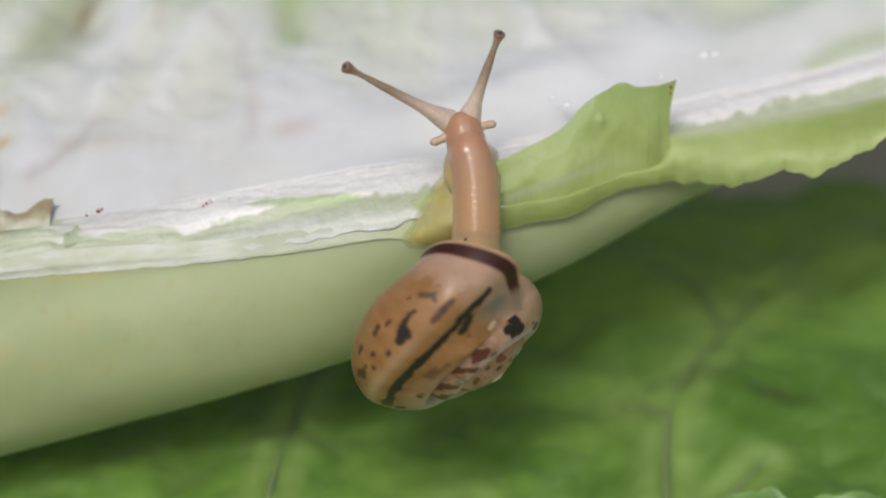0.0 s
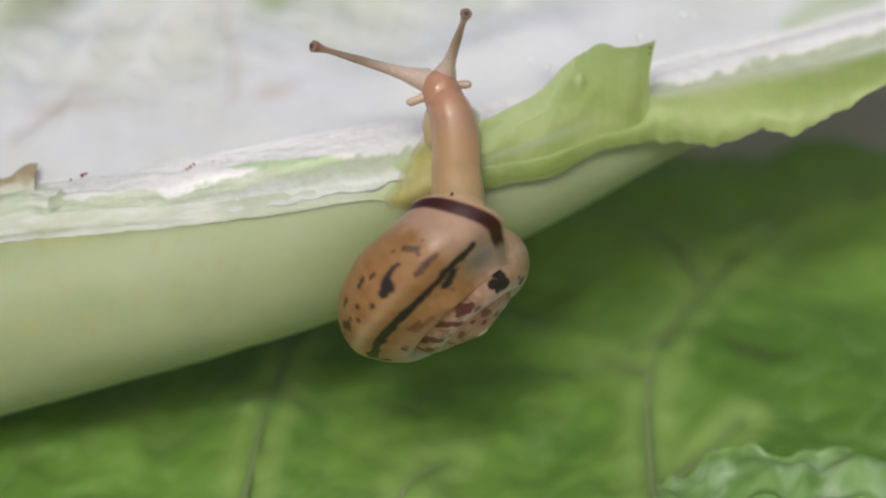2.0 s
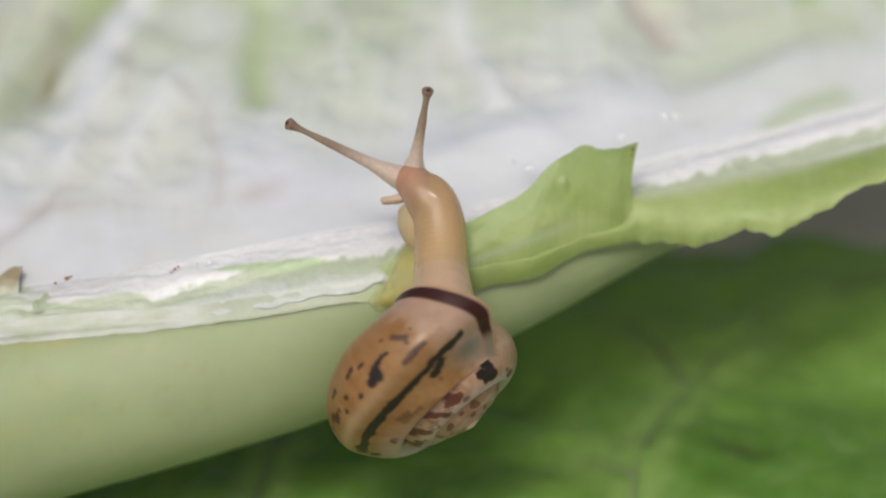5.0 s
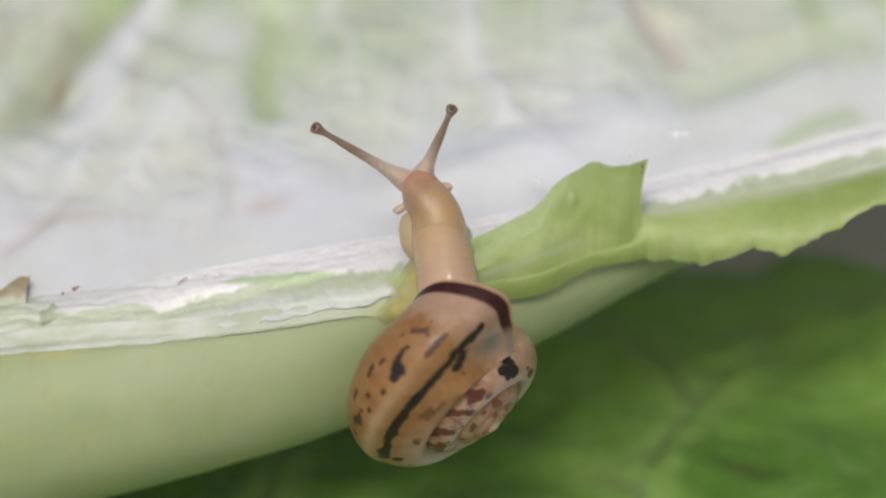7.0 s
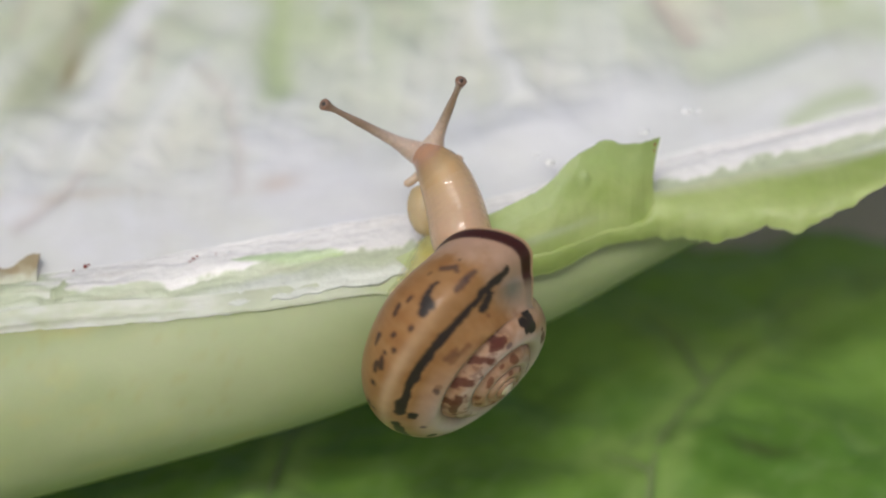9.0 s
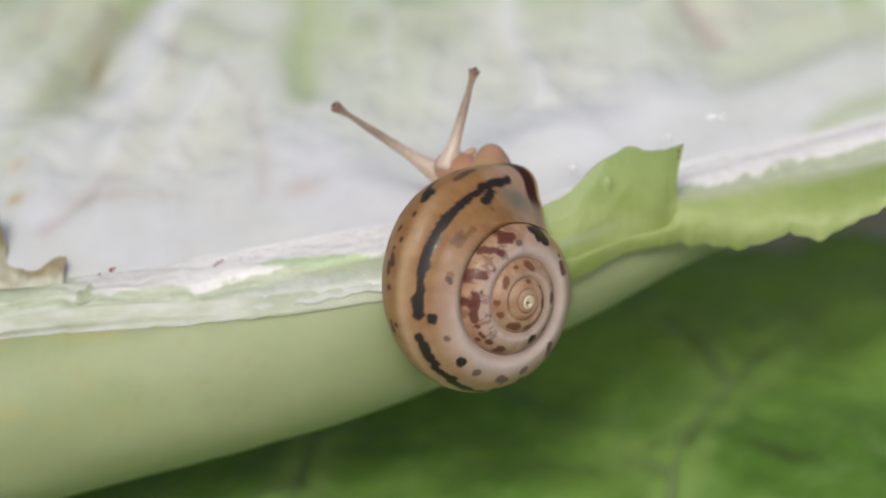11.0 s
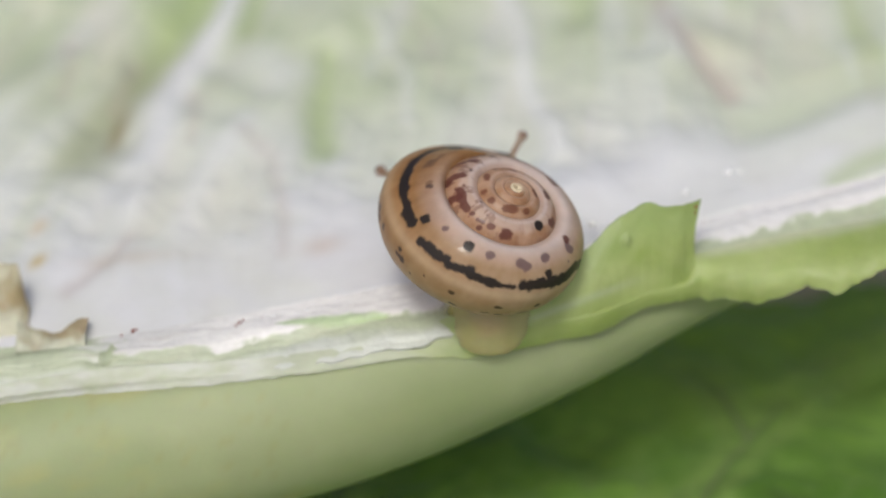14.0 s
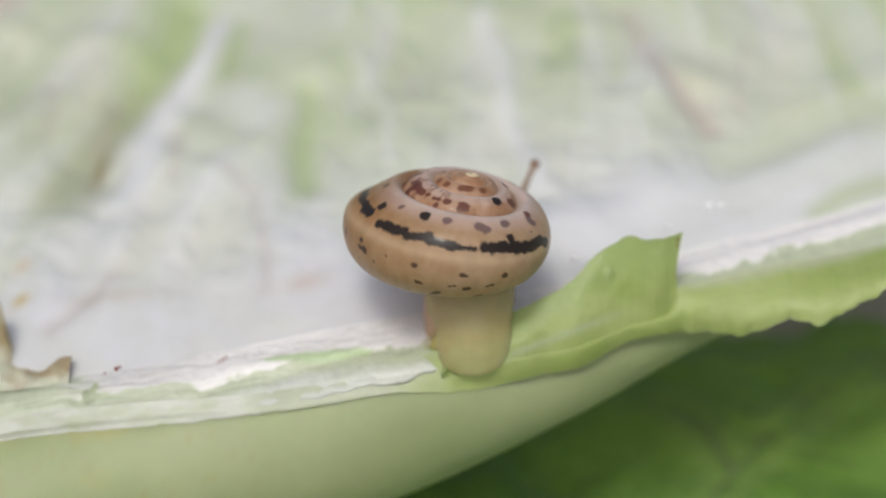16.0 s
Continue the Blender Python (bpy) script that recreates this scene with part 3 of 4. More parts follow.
def build_crumbs():
    for x, y, z, r in ((-19.65, 2.15, 1.05, 0.12), (-19.45, 2.25, 1.0, 0.08), (-13.5, 2.6, 0.75, 0.10), (-13.3, 2.75, 0.7, 0.08), (-13.7, 2.45, 0.8, 0.07), (12.98, 9.2, 1.25, 0.09), (12.95, 8.85, 1.3, 0.07), (-20.3, 1.9, 1.2, 0.07), (-12.2, 2.9, 0.7, 0.05)):
        bm = bmesh.new()
        bmesh.ops.create_icosphere(bm, subdivisions=2, radius=r)
        for v in bm.verts:
            v.co *= 1 + 0.35 * noise.noise(v.co * 9 + Vector((x, y, z)))
        bm.verts.index_update()
        vs = [tuple(np.array(v.co) + (x, y, z)) for v in bm.verts]
        fs = [[v.index for v in f.verts] for f in bm.faces]
        bm.free()
        ob = mesh_object("soil_crumb", vs, fs, M_CRUMB)
        ob.matrix_basis = BASE
        tagged(ob, "tiny reddish brown soil crumb on the torn leaf edge", "crumb", "crumbs on the leaf")


def build_drops():
    # drops stand where wet glints show; their white colour stands for the highlight
    for x, y, z, r in ((15.5, 11.55, -4.2, 0.28), (16.2, 11.6, -4.4, 0.18), (7.2, 8.4, -2.6, 0.26), (12.9, 10.3, -4.0, 0.25), (6.4, 8.9, -3.0, 0.18), (-11.5, 3.0, 0.6, 0.08), (-9.6, 3.35, 0.4, 0.07), (-14.0, 2.85, 0.6, 0.06)):
        bm = bmesh.new()
        bmesh.ops.create_uvsphere(bm, u_segments=16, v_segments=10, radius=r)
        bm.verts.index_update()
        vs = [tuple(np.array(v.co) * (1.1, 0.9, 0.9) + (x, y, z)) for v in bm.verts]
        fs = [[v.index for v in f.verts] for f in bm.faces]
        bm.free()
        ob = mesh_object("water_drop", vs, fs, M_WATER_GLINT)
        ob.matrix_basis = BASE
        tagged(ob, "round water drop on the wet leaf, painted white as a glint", "drop", "drops on the leaf")


build_rib()
build_rim()
build_blade()
build_margin()
build_flap()
build_scrap(-36, -26.3, [(-36, 1.0), (-26.3, 1.4)], [(-36, 6.2), (-30, 6.0), (-27.4, 6.1), (-26.9, 6.0), (-26.3, 3.4)], -1.2, (0.36, 0.29, 0.15), (0.56, 0.55, 0.41), "brown-stained torn scrap of skin")
build_scrap(-26.6, -22.5, [(-26.6, 0.9), (-22.5, 1.3)], [(-26.6, 2.7), (-25.2, 2.2), (-24.6, 2.0), (-23.6, 2.5), (-22.95, 2.95), (-22.65, 2.9)], 0.5, (0.36, 0.29, 0.17), (0.55, 0.56, 0.43), "torn greenish tip with a brown spot")
build_scrap(-21.6, -19.5, [(-21.6, 0.2), (-19.5, 0.3)], [(-21.6, 1.0), (-20.8, 1.4), (-20.0, 1.6), (-19.5, 1.0)], 1.1, (0.42, 0.47, 0.30), (0.48, 0.53, 0.36), "small greenish torn tongue")
build_crumbs()
build_drops()

# ---- the snail ----
snail = new("snail")
snail.matrix_basis = BASE
tagged(snail, "small amber snail with a dark-spotted tan shell, on the leaf edge", "snail")

RM, WH, AL, BE, TR = 7.872, 1.746, 0.576, 0.434, 1.079   # outer radius, growth per turn, tube centre, tube height, drop
# marks on the shell: turn and angle of one end, of the other end, half width
BAND = [(-0.12, 33, -0.083, 31, 0.29), (-0.107, 42, -0.124, 48, 0.26), (-0.083, 31, -0.065, 28, 0.23), (-0.123, 36, -0.155, 37, 0.2), (-0.155, 37, -0.199, 37, 0.26), (-0.199, 37, -0.243, 35, 0.29), (-0.243, 35, -0.28, 35, 0.29), (-0.28, 35, -0.323, 35, 0.23), (-0.327, 33, -0.352, 33, 0.36), (-1.021, 23, -1.004, 56, 0.29), (-1.009, 43, -1.026, 52, 0.29), (-0.193, 1, -0.182, -4, 0.29), (-0.181, 2, -0.181, -5, 0.23), (-0.179, -8, -0.164, -12, 0.13), (-0.164, -12, -0.156, -11, 0.1)]
BROKEN_BAND = [(-0.39, 28, -0.425, 30, 0.29), (-0.427, 29, -0.44, 32, 0.23), (-0.448, 28, -0.483, 33, 0.26), (-0.483, 30, -0.52, 28, 0.26), (-0.52, 27, -0.557, 28, 0.16), (-0.573, 29, -0.606, 31, 0.36), (-0.606, 30, -0.653, 26, 0.33), (-0.621, 43, -0.625, 31, 0.2), (-0.653, 24, -0.696, 28, 0.29), (-0.696, 28, -0.723, 17, 0.23), (-0.36, 49, -0.361, 49, 0.26), (-1.645, 64, -1.648, 63, 0.26), (-1.041, 38, -1.001, 54, 0.26), (-0.457, 59, -0.457, 60, 0.26)]
BLOTCHES = [(-0.139, -19, -0.13, -13, 0.16), (-0.126, -10, -0.129, -5, 0.13), (-0.146, 10, -0.127, 9, 0.16), (-0.127, 9, -0.112, 8, 0.13), (-0.401, 60, -0.401, 61, 0.2), (-0.456, 59, -0.456, 59, 0.23), (-0.5, 62, -0.502, 62, 0.2), (-0.563, 59, -0.575, 56, 0.26), (-0.618, 64, -0.619, 64, 0.23), (-0.694, 61, -0.699, 54, 0.26), (-0.679, 44, -0.68, 44, 0.13), (-0.289, 66, -0.289, 67, 0.2), (-1.098, 63, -1.096, 63, 0.13), (-1.218, 73, -1.218, 73, 0.1), (-1.382, 81, -1.382, 82, 0.07), (-1.437, 66, -1.438, 67, 0.07)]
SPOTS = [(-0.158, -28, -0.152, -26, 0.08), (-0.199, -21, -0.193, -21, 0.1), (-0.222, -25, -0.211, -27, 0.13), (-0.26, -28, -0.259, -27, 0.1), (-0.242, -11, -0.24, -10, 0.07), (-0.219, 2, -0.217, 2, 0.13), (-0.277, -8, -0.288, -5, 0.16), (-0.256, 0, -0.256, 0, 0.16), (-0.115, -14, -0.114, -14, 0.07), (-0.1, 42, -0.098, 43, 0.07), (-0.321, -8, -0.32, -6, 0.1), (-0.372, -1, -0.372, 0, 0.1), (-0.272, -25, -0.263, -27, 0.11), (-0.268, -8, -0.268, -7, 0.13), (-0.289, -12, -0.3, -11, 0.13), (-0.382, -12, -0.382, -10, 0.16)]
DOTS = [(-0.37, -10, -0.379, -10, 0.13), (-0.363, -28, -0.364, -27, 0.1), (-0.402, -19, -0.402, -19, 0.1), (-0.425, -5, -0.425, -5, 0.1), (-0.471, -5, -0.473, -5, 0.13), (-0.544, -8, -0.552, -8, 0.11), (-0.477, -29, -0.483, -30, 0.11), (-0.502, -52, -0.512, -45, 0.1), (-0.529, -28, -0.537, -26, 0.1), (-0.554, -31, -0.56, -30, 0.1), (-0.59, -25, -0.599, -24, 0.11), (-0.58, -53, -0.59, -52, 0.1), (-0.615, -9, -0.616, -10, 0.1)]
FAINT = [(-0.282, 66, -0.28, 66, 0.23), (-0.222, 59, -0.208, 60, 0.16), (-0.101, 42, -0.101, 42, 0.1), (-0.121, 57, -0.12, 58, 0.1), (-0.202, 64, -0.181, 66, 0.13), (-0.224, 56, -0.199, 59, 0.13), (-0.224, 63, -0.208, 63, 0.16)]
RUST = [(-1.137, 23, -1.12, 44, 0.2), (-1.163, 62, -1.162, 63, 0.2), (-1.272, 26, -1.272, 33, 0.23), (-1.296, 64, -1.295, 64, 0.13), (-0.702, 70, -0.703, 69, 0.2), (-0.925, 64, -0.899, 68, 0.23), (-1.148, 46, -1.12, 54, 0.16), (-0.943, 57, -0.94, 57, 0.13), (-1.137, 40, -1.108, 47, 0.2), (-1.2, 30, -1.168, 54, 0.2), (-1.262, 28, -1.247, 59, 0.29)]
RUST_INNER = [(-1.313, 54, -1.377, 47, 0.26), (-1.305, 47, -1.305, 48, 0.13), (-1.403, 48, -1.403, 49, 0.13), (-1.425, 47, -1.443, 49, 0.1), (-1.467, 49, -1.469, 49, 0.2), (-1.519, 44, -1.521, 44, 0.36), (-1.443, 33, -1.444, 34, 0.13), (-1.848, 66, -1.829, 67, 0.2), (-1.328, 28, -1.333, 48, 0.2), (-1.709, 49, -1.72, 42, 0.26)]
CORE = [(-2.133, 47, -2.132, 47, 0.13), (-2.069, 47, -2.049, 61, 0.2), (-2.216, 56, -2.242, 63, 0.23), (-2.331, 46, -2.331, 48, 0.13), (-2.395, 49, -2.396, 51, 0.2), (-2.488, 60, -2.523, 66, 0.26), (-2.609, 58, -2.613, 57, 0.16), (-2.841, 67, -2.8, 66, 0.16), (-2.944, 52, -2.942, 52, 0.13), (-3.075, 52, -3.071, 52, 0.13)]


def whorl(turn, psi, inset=0.0):
    """A point of the shell: turn counted back from the lip, psi round the tube (0 out, 90 towards the apex)."""
    r = RM * WH ** turn
    deg = (np.degrees(psi) + 180) % 360 - 180
    drop = (0.14 - 0.05 * smooth(-0.9, -1.3, turn)) * smooth(74, 112, np.where(deg < -150, deg + 360, deg))
    rad = r * (AL + (1 - AL - inset) * np.cos(psi))
    z = r * (-TR * AL + (BE - inset) * np.sin(psi) - drop)
    a = -2 * np.pi * turn
    return np.stack([rad * np.cos(a), rad * np.sin(a), z], -1)


def hug(v, turn, k):
    """Draws points of the last whorl down on to the whorl beneath it, by weight k."""
    r1 = RM * WH ** (turn - 1)
    rad = np.hypot(v[..., 0], v[..., 1])
    x, z = (rad - AL * r1) / ((1 - AL) * r1), (v[..., 2] + TR * AL * r1) / (BE * r1)
    far = np.hypot(x, z)
    m = 1 - k * np.clip(1 - 1.03 / np.maximum(far, 1e-6), 0, 1)
    new_rad = AL * r1 + x * m * (1 - AL) * r1
    out = v.copy()
    out[..., 0] *= new_rad / rad
    out[..., 1] *= new_rad / rad
    out[..., 2] = z * m * BE * r1 - TR * AL * r1
    return out


def build_shell():
    turns = np.concatenate([np.linspace(-6.2, -2.2, 330), np.linspace(-2.2, -1.0, 330)[1:], np.linspace(-1.0, 0, 420)[1:]])
    psi = np.linspace(-np.pi, np.pi, 168)
    T, S = np.meshgrid(turns, psi, indexing="ij")
    lip = np.interp(np.degrees(S), (-180, -90, -52, -20, 5, 22, 40, 50, 66, 82, 100, 120, 180), (-0.10, -0.088, -0.062, -0.044, -0.026, -0.012, -0.002, 0.003, 0.012, 0.020, 0.026, 0.024, -0.06))
    B = smooth(-0.3, 0.0, T)
    Tl = T + B * lip
    flare = 0.018 * smooth(-0.03, 0.0, T)
    pinch = 0.055 * smooth(-0.22, -0.03, T)
    shoulder = 0.085 * smooth(-0.5, -0.25, T) * smooth(5, 42, np.degrees(S)) * (1 - smooth(48, 80, np.degrees(S)))
    v = whorl(Tl, S, (pinch - flare) * (1 - 0.7 * smooth(40, 75, np.degrees(S))) + shoulder)
    v = hug(v, Tl, np.maximum(0.45 * smooth(-0.5, -0.2, T) * smooth(42, 85, np.degrees(S)), np.maximum(smooth(-0.22, -0.05, T) * smooth(36, 76, np.degrees(S)), 0.3 * smooth(-0.11, -0.02, T) * smooth(22, 58, np.degrees(S)))))
    deg = np.degrees(S)
    wob = fbm(v * 0.9, 3)
    fine = fbm(v * 2.6 + 5, 2)
    streak = fbm(np.stack([T * 60, deg * 0.02, T * 0], -1), 2)
    # ground colour
    body = colour_mix((0.36, 0.235, 0.13), (0.43, 0.30, 0.19), np.clip(0.5 + 0.6 * wob + 0.35 * streak, 0, 1))
    young = colour_mix((0.27, 0.132, 0.044), (0.33, 0.182, 0.072), np.clip(0.5 + 0.6 * wob + 0.4 * streak, 0, 1))
    body = colour_mix(body, young, smooth(-0.58, -0.26, T))
    spire = colour_mix((0.36, 0.195, 0.105), (0.46, 0.295, 0.195), np.clip(0.5 + 0.9 * wob + 0.3 * streak, 0, 1))
    spire = colour_mix(spire, (0.54, 0.42, 0.36), 0.6 * smooth(46, 64, deg + 8 * wob) * smooth(-2.2, -1.9, T))
    tone = colour_mix(body, spire, smooth(-0.8, -1.1, T))
    tone = colour_mix(tone, (0.52, 0.385, 0.33), 0.5 * smooth(44, 62, deg) * smooth(-1.05, -0.9, T) * smooth(-0.2, -0.4, T))
    tone = colour_mix(tone, (0.56, 0.42, 0.27), 0.5 * np.exp(-((deg - 13) / 7) ** 2) * smooth(-0.1, -0.3, T))
    tone = colour_mix(tone, (0.63, 0.53, 0.49), (0.8 - 0.3 * smooth(-1, -1.4, T) - 0.35 * smooth(-1.8, -2.3, T)) * np.exp(-((deg - 79) / (11.5 - 5.5 * smooth(-0.95, -1.2, T))) ** 2) * smooth(-0.12, -0.28, T) * (0.3 + 0.7 * smooth(-0.25, -0.45, T)))
    tone = colour_mix(tone, (0.72, 0.60, 0.42), smooth(-4.6, -5.1, T))
    tone = colour_mix(tone, (0.46, 0.31, 0.225), 0.8 * smooth(-0.105, -0.05, T + 0.02 * wob))
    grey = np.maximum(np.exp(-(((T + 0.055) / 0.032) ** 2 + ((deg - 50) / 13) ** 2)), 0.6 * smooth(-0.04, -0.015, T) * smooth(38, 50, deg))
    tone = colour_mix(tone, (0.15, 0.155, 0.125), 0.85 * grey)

    flame = fbm(np.stack([T * 42, deg * 0.022, T * 0 + 4], -1), 3) + 0.4 * fine
    band = smooth(-1.06, -1.12, T) * smooth(-2.5, -2.1, T) * smooth(88, 74, deg) * (0.3 + 0.7 * smooth(-1.58, -1.38, T))
    tone = colour_mix(tone, (0.13, 0.045, 0.028), 0.5 * band * smooth(0.24, 0.36, flame))

    def stamp(tone, rows, colour, strength=1.0):
        for t0, p0, t1, p1, w in rows:
            tm = (t0 + t1) / 2
            rr = RM * WH ** tm
            kx = 2 * np.pi * rr * (AL + (1 - AL) * math.cos(radians((p0 + p1) / 2)))
            ky = rr * 0.45 * math.pi / 180
            near = (abs(Tl - tm) < 0.09) & (abs(deg - (p0 + p1) / 2) < 50)
            x, y = (Tl[near] - t0) * kx, (deg[near] - p0) * ky
            ax, ay = (t1 - t0) * kx, (p1 - p0) * ky
            k = np.clip((x * ax + y * ay) / (ax * ax + ay * ay + 1e-9), 0, 1)
            d = np.hypot(x - k * ax, y - k * ay) + 0.09 * fine[near] * (w / 0.25) + 0.09 * wob[near]
            m = strength * (1 - smooth(w * 0.85, w * 1.15 + 0.05, d))
            tone[near] = colour_mix(tone[near], colour, m)
        return tone

    tone = stamp(tone, FAINT, (0.13, 0.06, 0.03), 0.6)
    tone = stamp(tone, [r for r in BLOTCHES if r[0] > -0.3], (0.07, 0.042, 0.035), 0.8)
    tone = stamp(tone, [r for r in BLOTCHES if r[0] <= -0.3], (0.13, 0.08, 0.085), 0.85)
    tone = stamp(tone, SPOTS, (0.05, 0.028, 0.02), 0.95)
    tone = stamp(tone, DOTS, (0.06, 0.032, 0.02), 0.95)
    tone = stamp(tone, RUST + RUST_INNER, (0.12, 0.038, 0.026), 0.92)
    tone = stamp(tone, CORE, (0.16, 0.058, 0.03), 0.9)
    tone = stamp(tone, [r[:4] + (1.12 * r[4],) for r in BAND if r[0] > -0.3] + [r for r in BAND if r[0] <= -0.3] + BROKEN_BAND, (0.026, 0.019, 0.016))
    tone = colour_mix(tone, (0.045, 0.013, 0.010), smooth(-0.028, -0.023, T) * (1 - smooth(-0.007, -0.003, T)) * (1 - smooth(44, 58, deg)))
    tone = colour_mix(tone, (0.50, 0.32, 0.18), smooth(-0.006, -0.003, T))
    ni, nj = T.shape
    verts, tones = [v.reshape(-1, 3)], [tone.reshape(-1, 3)]
    faces = grid_faces(ni, nj)
    # the wall's thickness at the lip and the inner face
    inner = []
    for back, inset in ((0.0, 0.012), (-0.004, 0.03), (-0.03, 0.045), (-0.10, 0.06), (-0.2, 0.08)):
        ring = hug(whorl(Tl[-1] + back, S[-1], inset + 0.025 + shoulder[-1]), Tl[-1] + back, np.maximum(smooth(36, 76, np.degrees(S[-1])), 0.3 * smooth(22, 58, np.degrees(S[-1]))))
        inner.append(ring)
    base = ni * nj
    verts.append(np.array(inner).reshape(-1, 3))
    tones.append(np.tile((0.45, 0.28, 0.16), (5 * nj, 1)))
    for j in range(nj - 1):
        faces.append(((ni - 1) * nj + j, (ni - 1) * nj + j + 1, base + j + 1, base + j))
    faces += grid_faces(5, nj, base)
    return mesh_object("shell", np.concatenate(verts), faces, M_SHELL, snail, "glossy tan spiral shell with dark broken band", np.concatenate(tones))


def flesh_tone(v, a, b, seed):
    return colour_mix(a, b, np.clip(0.5 + 0.9 * fbm(v * 0.6 + seed, 3), 0, 1)).reshape(-1, 3)


def lump(v, size, seed):
    c = v.mean(axis=1, keepdims=True)
    n = v - c
    return v + n * (size * fbm(v * 1.1 + seed, 3))[..., None]


def body_part(name, rows, a, b, parent, label, mat=None, steps=60, seg=48, rough=0.04, seed=0.0, power=1.0, solid=1.0):
    """solid: 1 for opaque flesh, less for flesh that light passes."""
    v, f = loft(rows, steps, seg, power)
    v = lump(v, rough, seed)
    tone = flesh_tone(v, a, b, seed)
    tone = np.concatenate([tone, np.full((len(tone), 1), solid)], 1)
    return mesh_object(name, v.reshape(-1, 3), f, mat or M_FLESH, parent, label, tone)


shell = build_shell()

foot = body_part("foot", [(0, 0.1, -0.45, 0, 0.1, 0.1), (0.1, 0.1, -0.38, 0, 0.65, 0.35), (0.4, 0.1, -0.12, 0, 1.3, 0.6), (1.1, 0.1, 0.5, 0, 1.88, 1.0), (2.2, 0.2, 1.7, 0, 2.15, 1.3), (3.2, 0.15, 2.7, 0, 2.25, 1.3), (4.0, 0.0, 3.5, 0, 2.5, 1.25), (5.2, -0.1, 4.7, 0, 2.4, 1.2), (6.5, -0.1, 6.0, 0, 1.7, 1.1), (7.1, 0, 6.6, 0, 0.2, 0.2)], (0.62, 0.53, 0.25), (0.65, 0.57, 0.30), snail, "translucent amber foot", M_JELLY, solid=0.5, rough=0.03, seed=3.0)


def build_web():
    """The side of the foot that clings to the torn edge, thinning out to its rim."""
    y, k = np.linspace(0, 5.6, 60), np.linspace(0, 1, 50)
    left = spline([(0, -1.9), (0.4, -2.3), (1.4, -1.8), (2.4, -1.3), (3.4, -0.7), (4.5, 0.1), (5.6, 0.9)], y)
    right = spline([(0, 2.9), (0.4, 3.0), (1.4, 3.05), (2.4, 3.1), (3.4, 3.2), (4.5, 3.2), (5.6, 2.6)], y)
    Y, K = np.meshgrid(y, k, indexing="ij")
    X = left + (right - left) * K + 0.06 * fbm(np.stack([Y, K * 0, K * 0 + 3], -1), 3)
    bulge = np.sin(np.pi * np.clip(K * 0.86, 0, 1)) ** 0.8 * smooth(-0.6, 1.6, Y) * (1 - 0.6 * smooth(4, 5.6, Y))
    pts = np.stack([X, Y, 2.1 - 0.08 * Y + 1.9 * bulge + 0.05 * fbm(np.stack([X, Y, Y * 0], -1), 3)], -1)
    tone = colour_mix((0.58, 0.51, 0.16), (0.62, 0.56, 0.24), np.clip(0.5 + fbm(pts * 0.7, 3), 0, 1))
    edge = smooth(0, 0.22, K + 0.05 * fbm(pts, 3)) * smooth(1, 0.93, K) * smooth(-0.1, 0.9, Y)
    rgba = np.concatenate([tone, (0.12 + 0.62 * edge)[..., None]], -1)
    return sheet("foot_web", pts, 0.12 + 0.6 * bulge, M_JELLY, snail, rgba, "thin yellow web of the foot", down=np.array([0, 0, 1.0]))


web = build_web()

RADII = np.concatenate([np.linspace(1.0, 1.25, 6), np.linspace(1.265, 1.37, 18), np.linspace(1.385, 1.54, 14), np.linspace(1.56, 1.75, 7)])


def build_fold(r, i):
    """One of the overlapping folds of the neck, which slide over one another as it stretches and bends."""
    long = r * (1.05 + 0.75 * smooth(0, 9, i))
    a, b = np.meshgrid(np.linspace(0, np.pi, 30), np.linspace(0, 2 * np.pi, 40, endpoint=False), indexing="ij")
    b = b + 2.4 * i      # each fold has its grain turned another way
    v = np.stack([r * np.sin(a) * np.cos(b), -long * np.cos(a), r * np.sin(a) * np.sin(b)], -1)
    f = [(m * 40 + n, (m + 1) * 40 + n, (m + 1) * 40 + (n + 1) % 40, m * 40 + (n + 1) % 40) for m in range(29) for n in range(40)]
    c = np.array([np.interp(r, (1.0, 1.2, 1.29, 1.33, 1.37, 1.42, 1.50, 1.55, 1.60, 1.75), c) for c in ((0.46, 0.465, 0.475, 0.49, 0.50, 0.51, 0.525, 0.54, 0.56, 0.575), (0.24, 0.25, 0.265, 0.285, 0.30, 0.315, 0.335, 0.35, 0.375, 0.39), (0.14, 0.15, 0.155, 0.14, 0.135, 0.15, 0.15, 0.165, 0.21, 0.25))])
    return mesh_object("neck_fold", v.reshape(-1, 3), f, M_FLESH, snail, "soft amber fold of the neck", flesh_tone(v + r * 9, c * 0.97, c * 1.03, 7.0))


folds = [build_fold(r, i) for i, r in enumerate(RADII)]
head = body_part("head", [(0, 0, -0.6, 0, 0.1, 0.1), (0.3, 0, -0.4, 0, 0.7, 0.7), (1.0, 0, 0.3, 0, 1.08, 1.05), (2.0, 0, 1.4, 0.05, 1.16, 1.1), (2.8, 0, 2.3, 0.12, 1.1, 1.02), (3.5, 0, 3.0, 0.18, 1.0, 0.9), (3.9, 0, 3.4, 0.2, 0.9, 0.72), (4.15, 0, 3.62, 0.2, 0.68, 0.5), (4.3, 0, 3.74, 0.2, 0.3, 0.2), (4.35, 0, 3.76, 0.2, 0.05, 0.05)], (0.45, 0.235, 0.14), (0.47, 0.255, 0.155), snail, "pinkish brown glossy head", rough=0.008, seed=9.0)
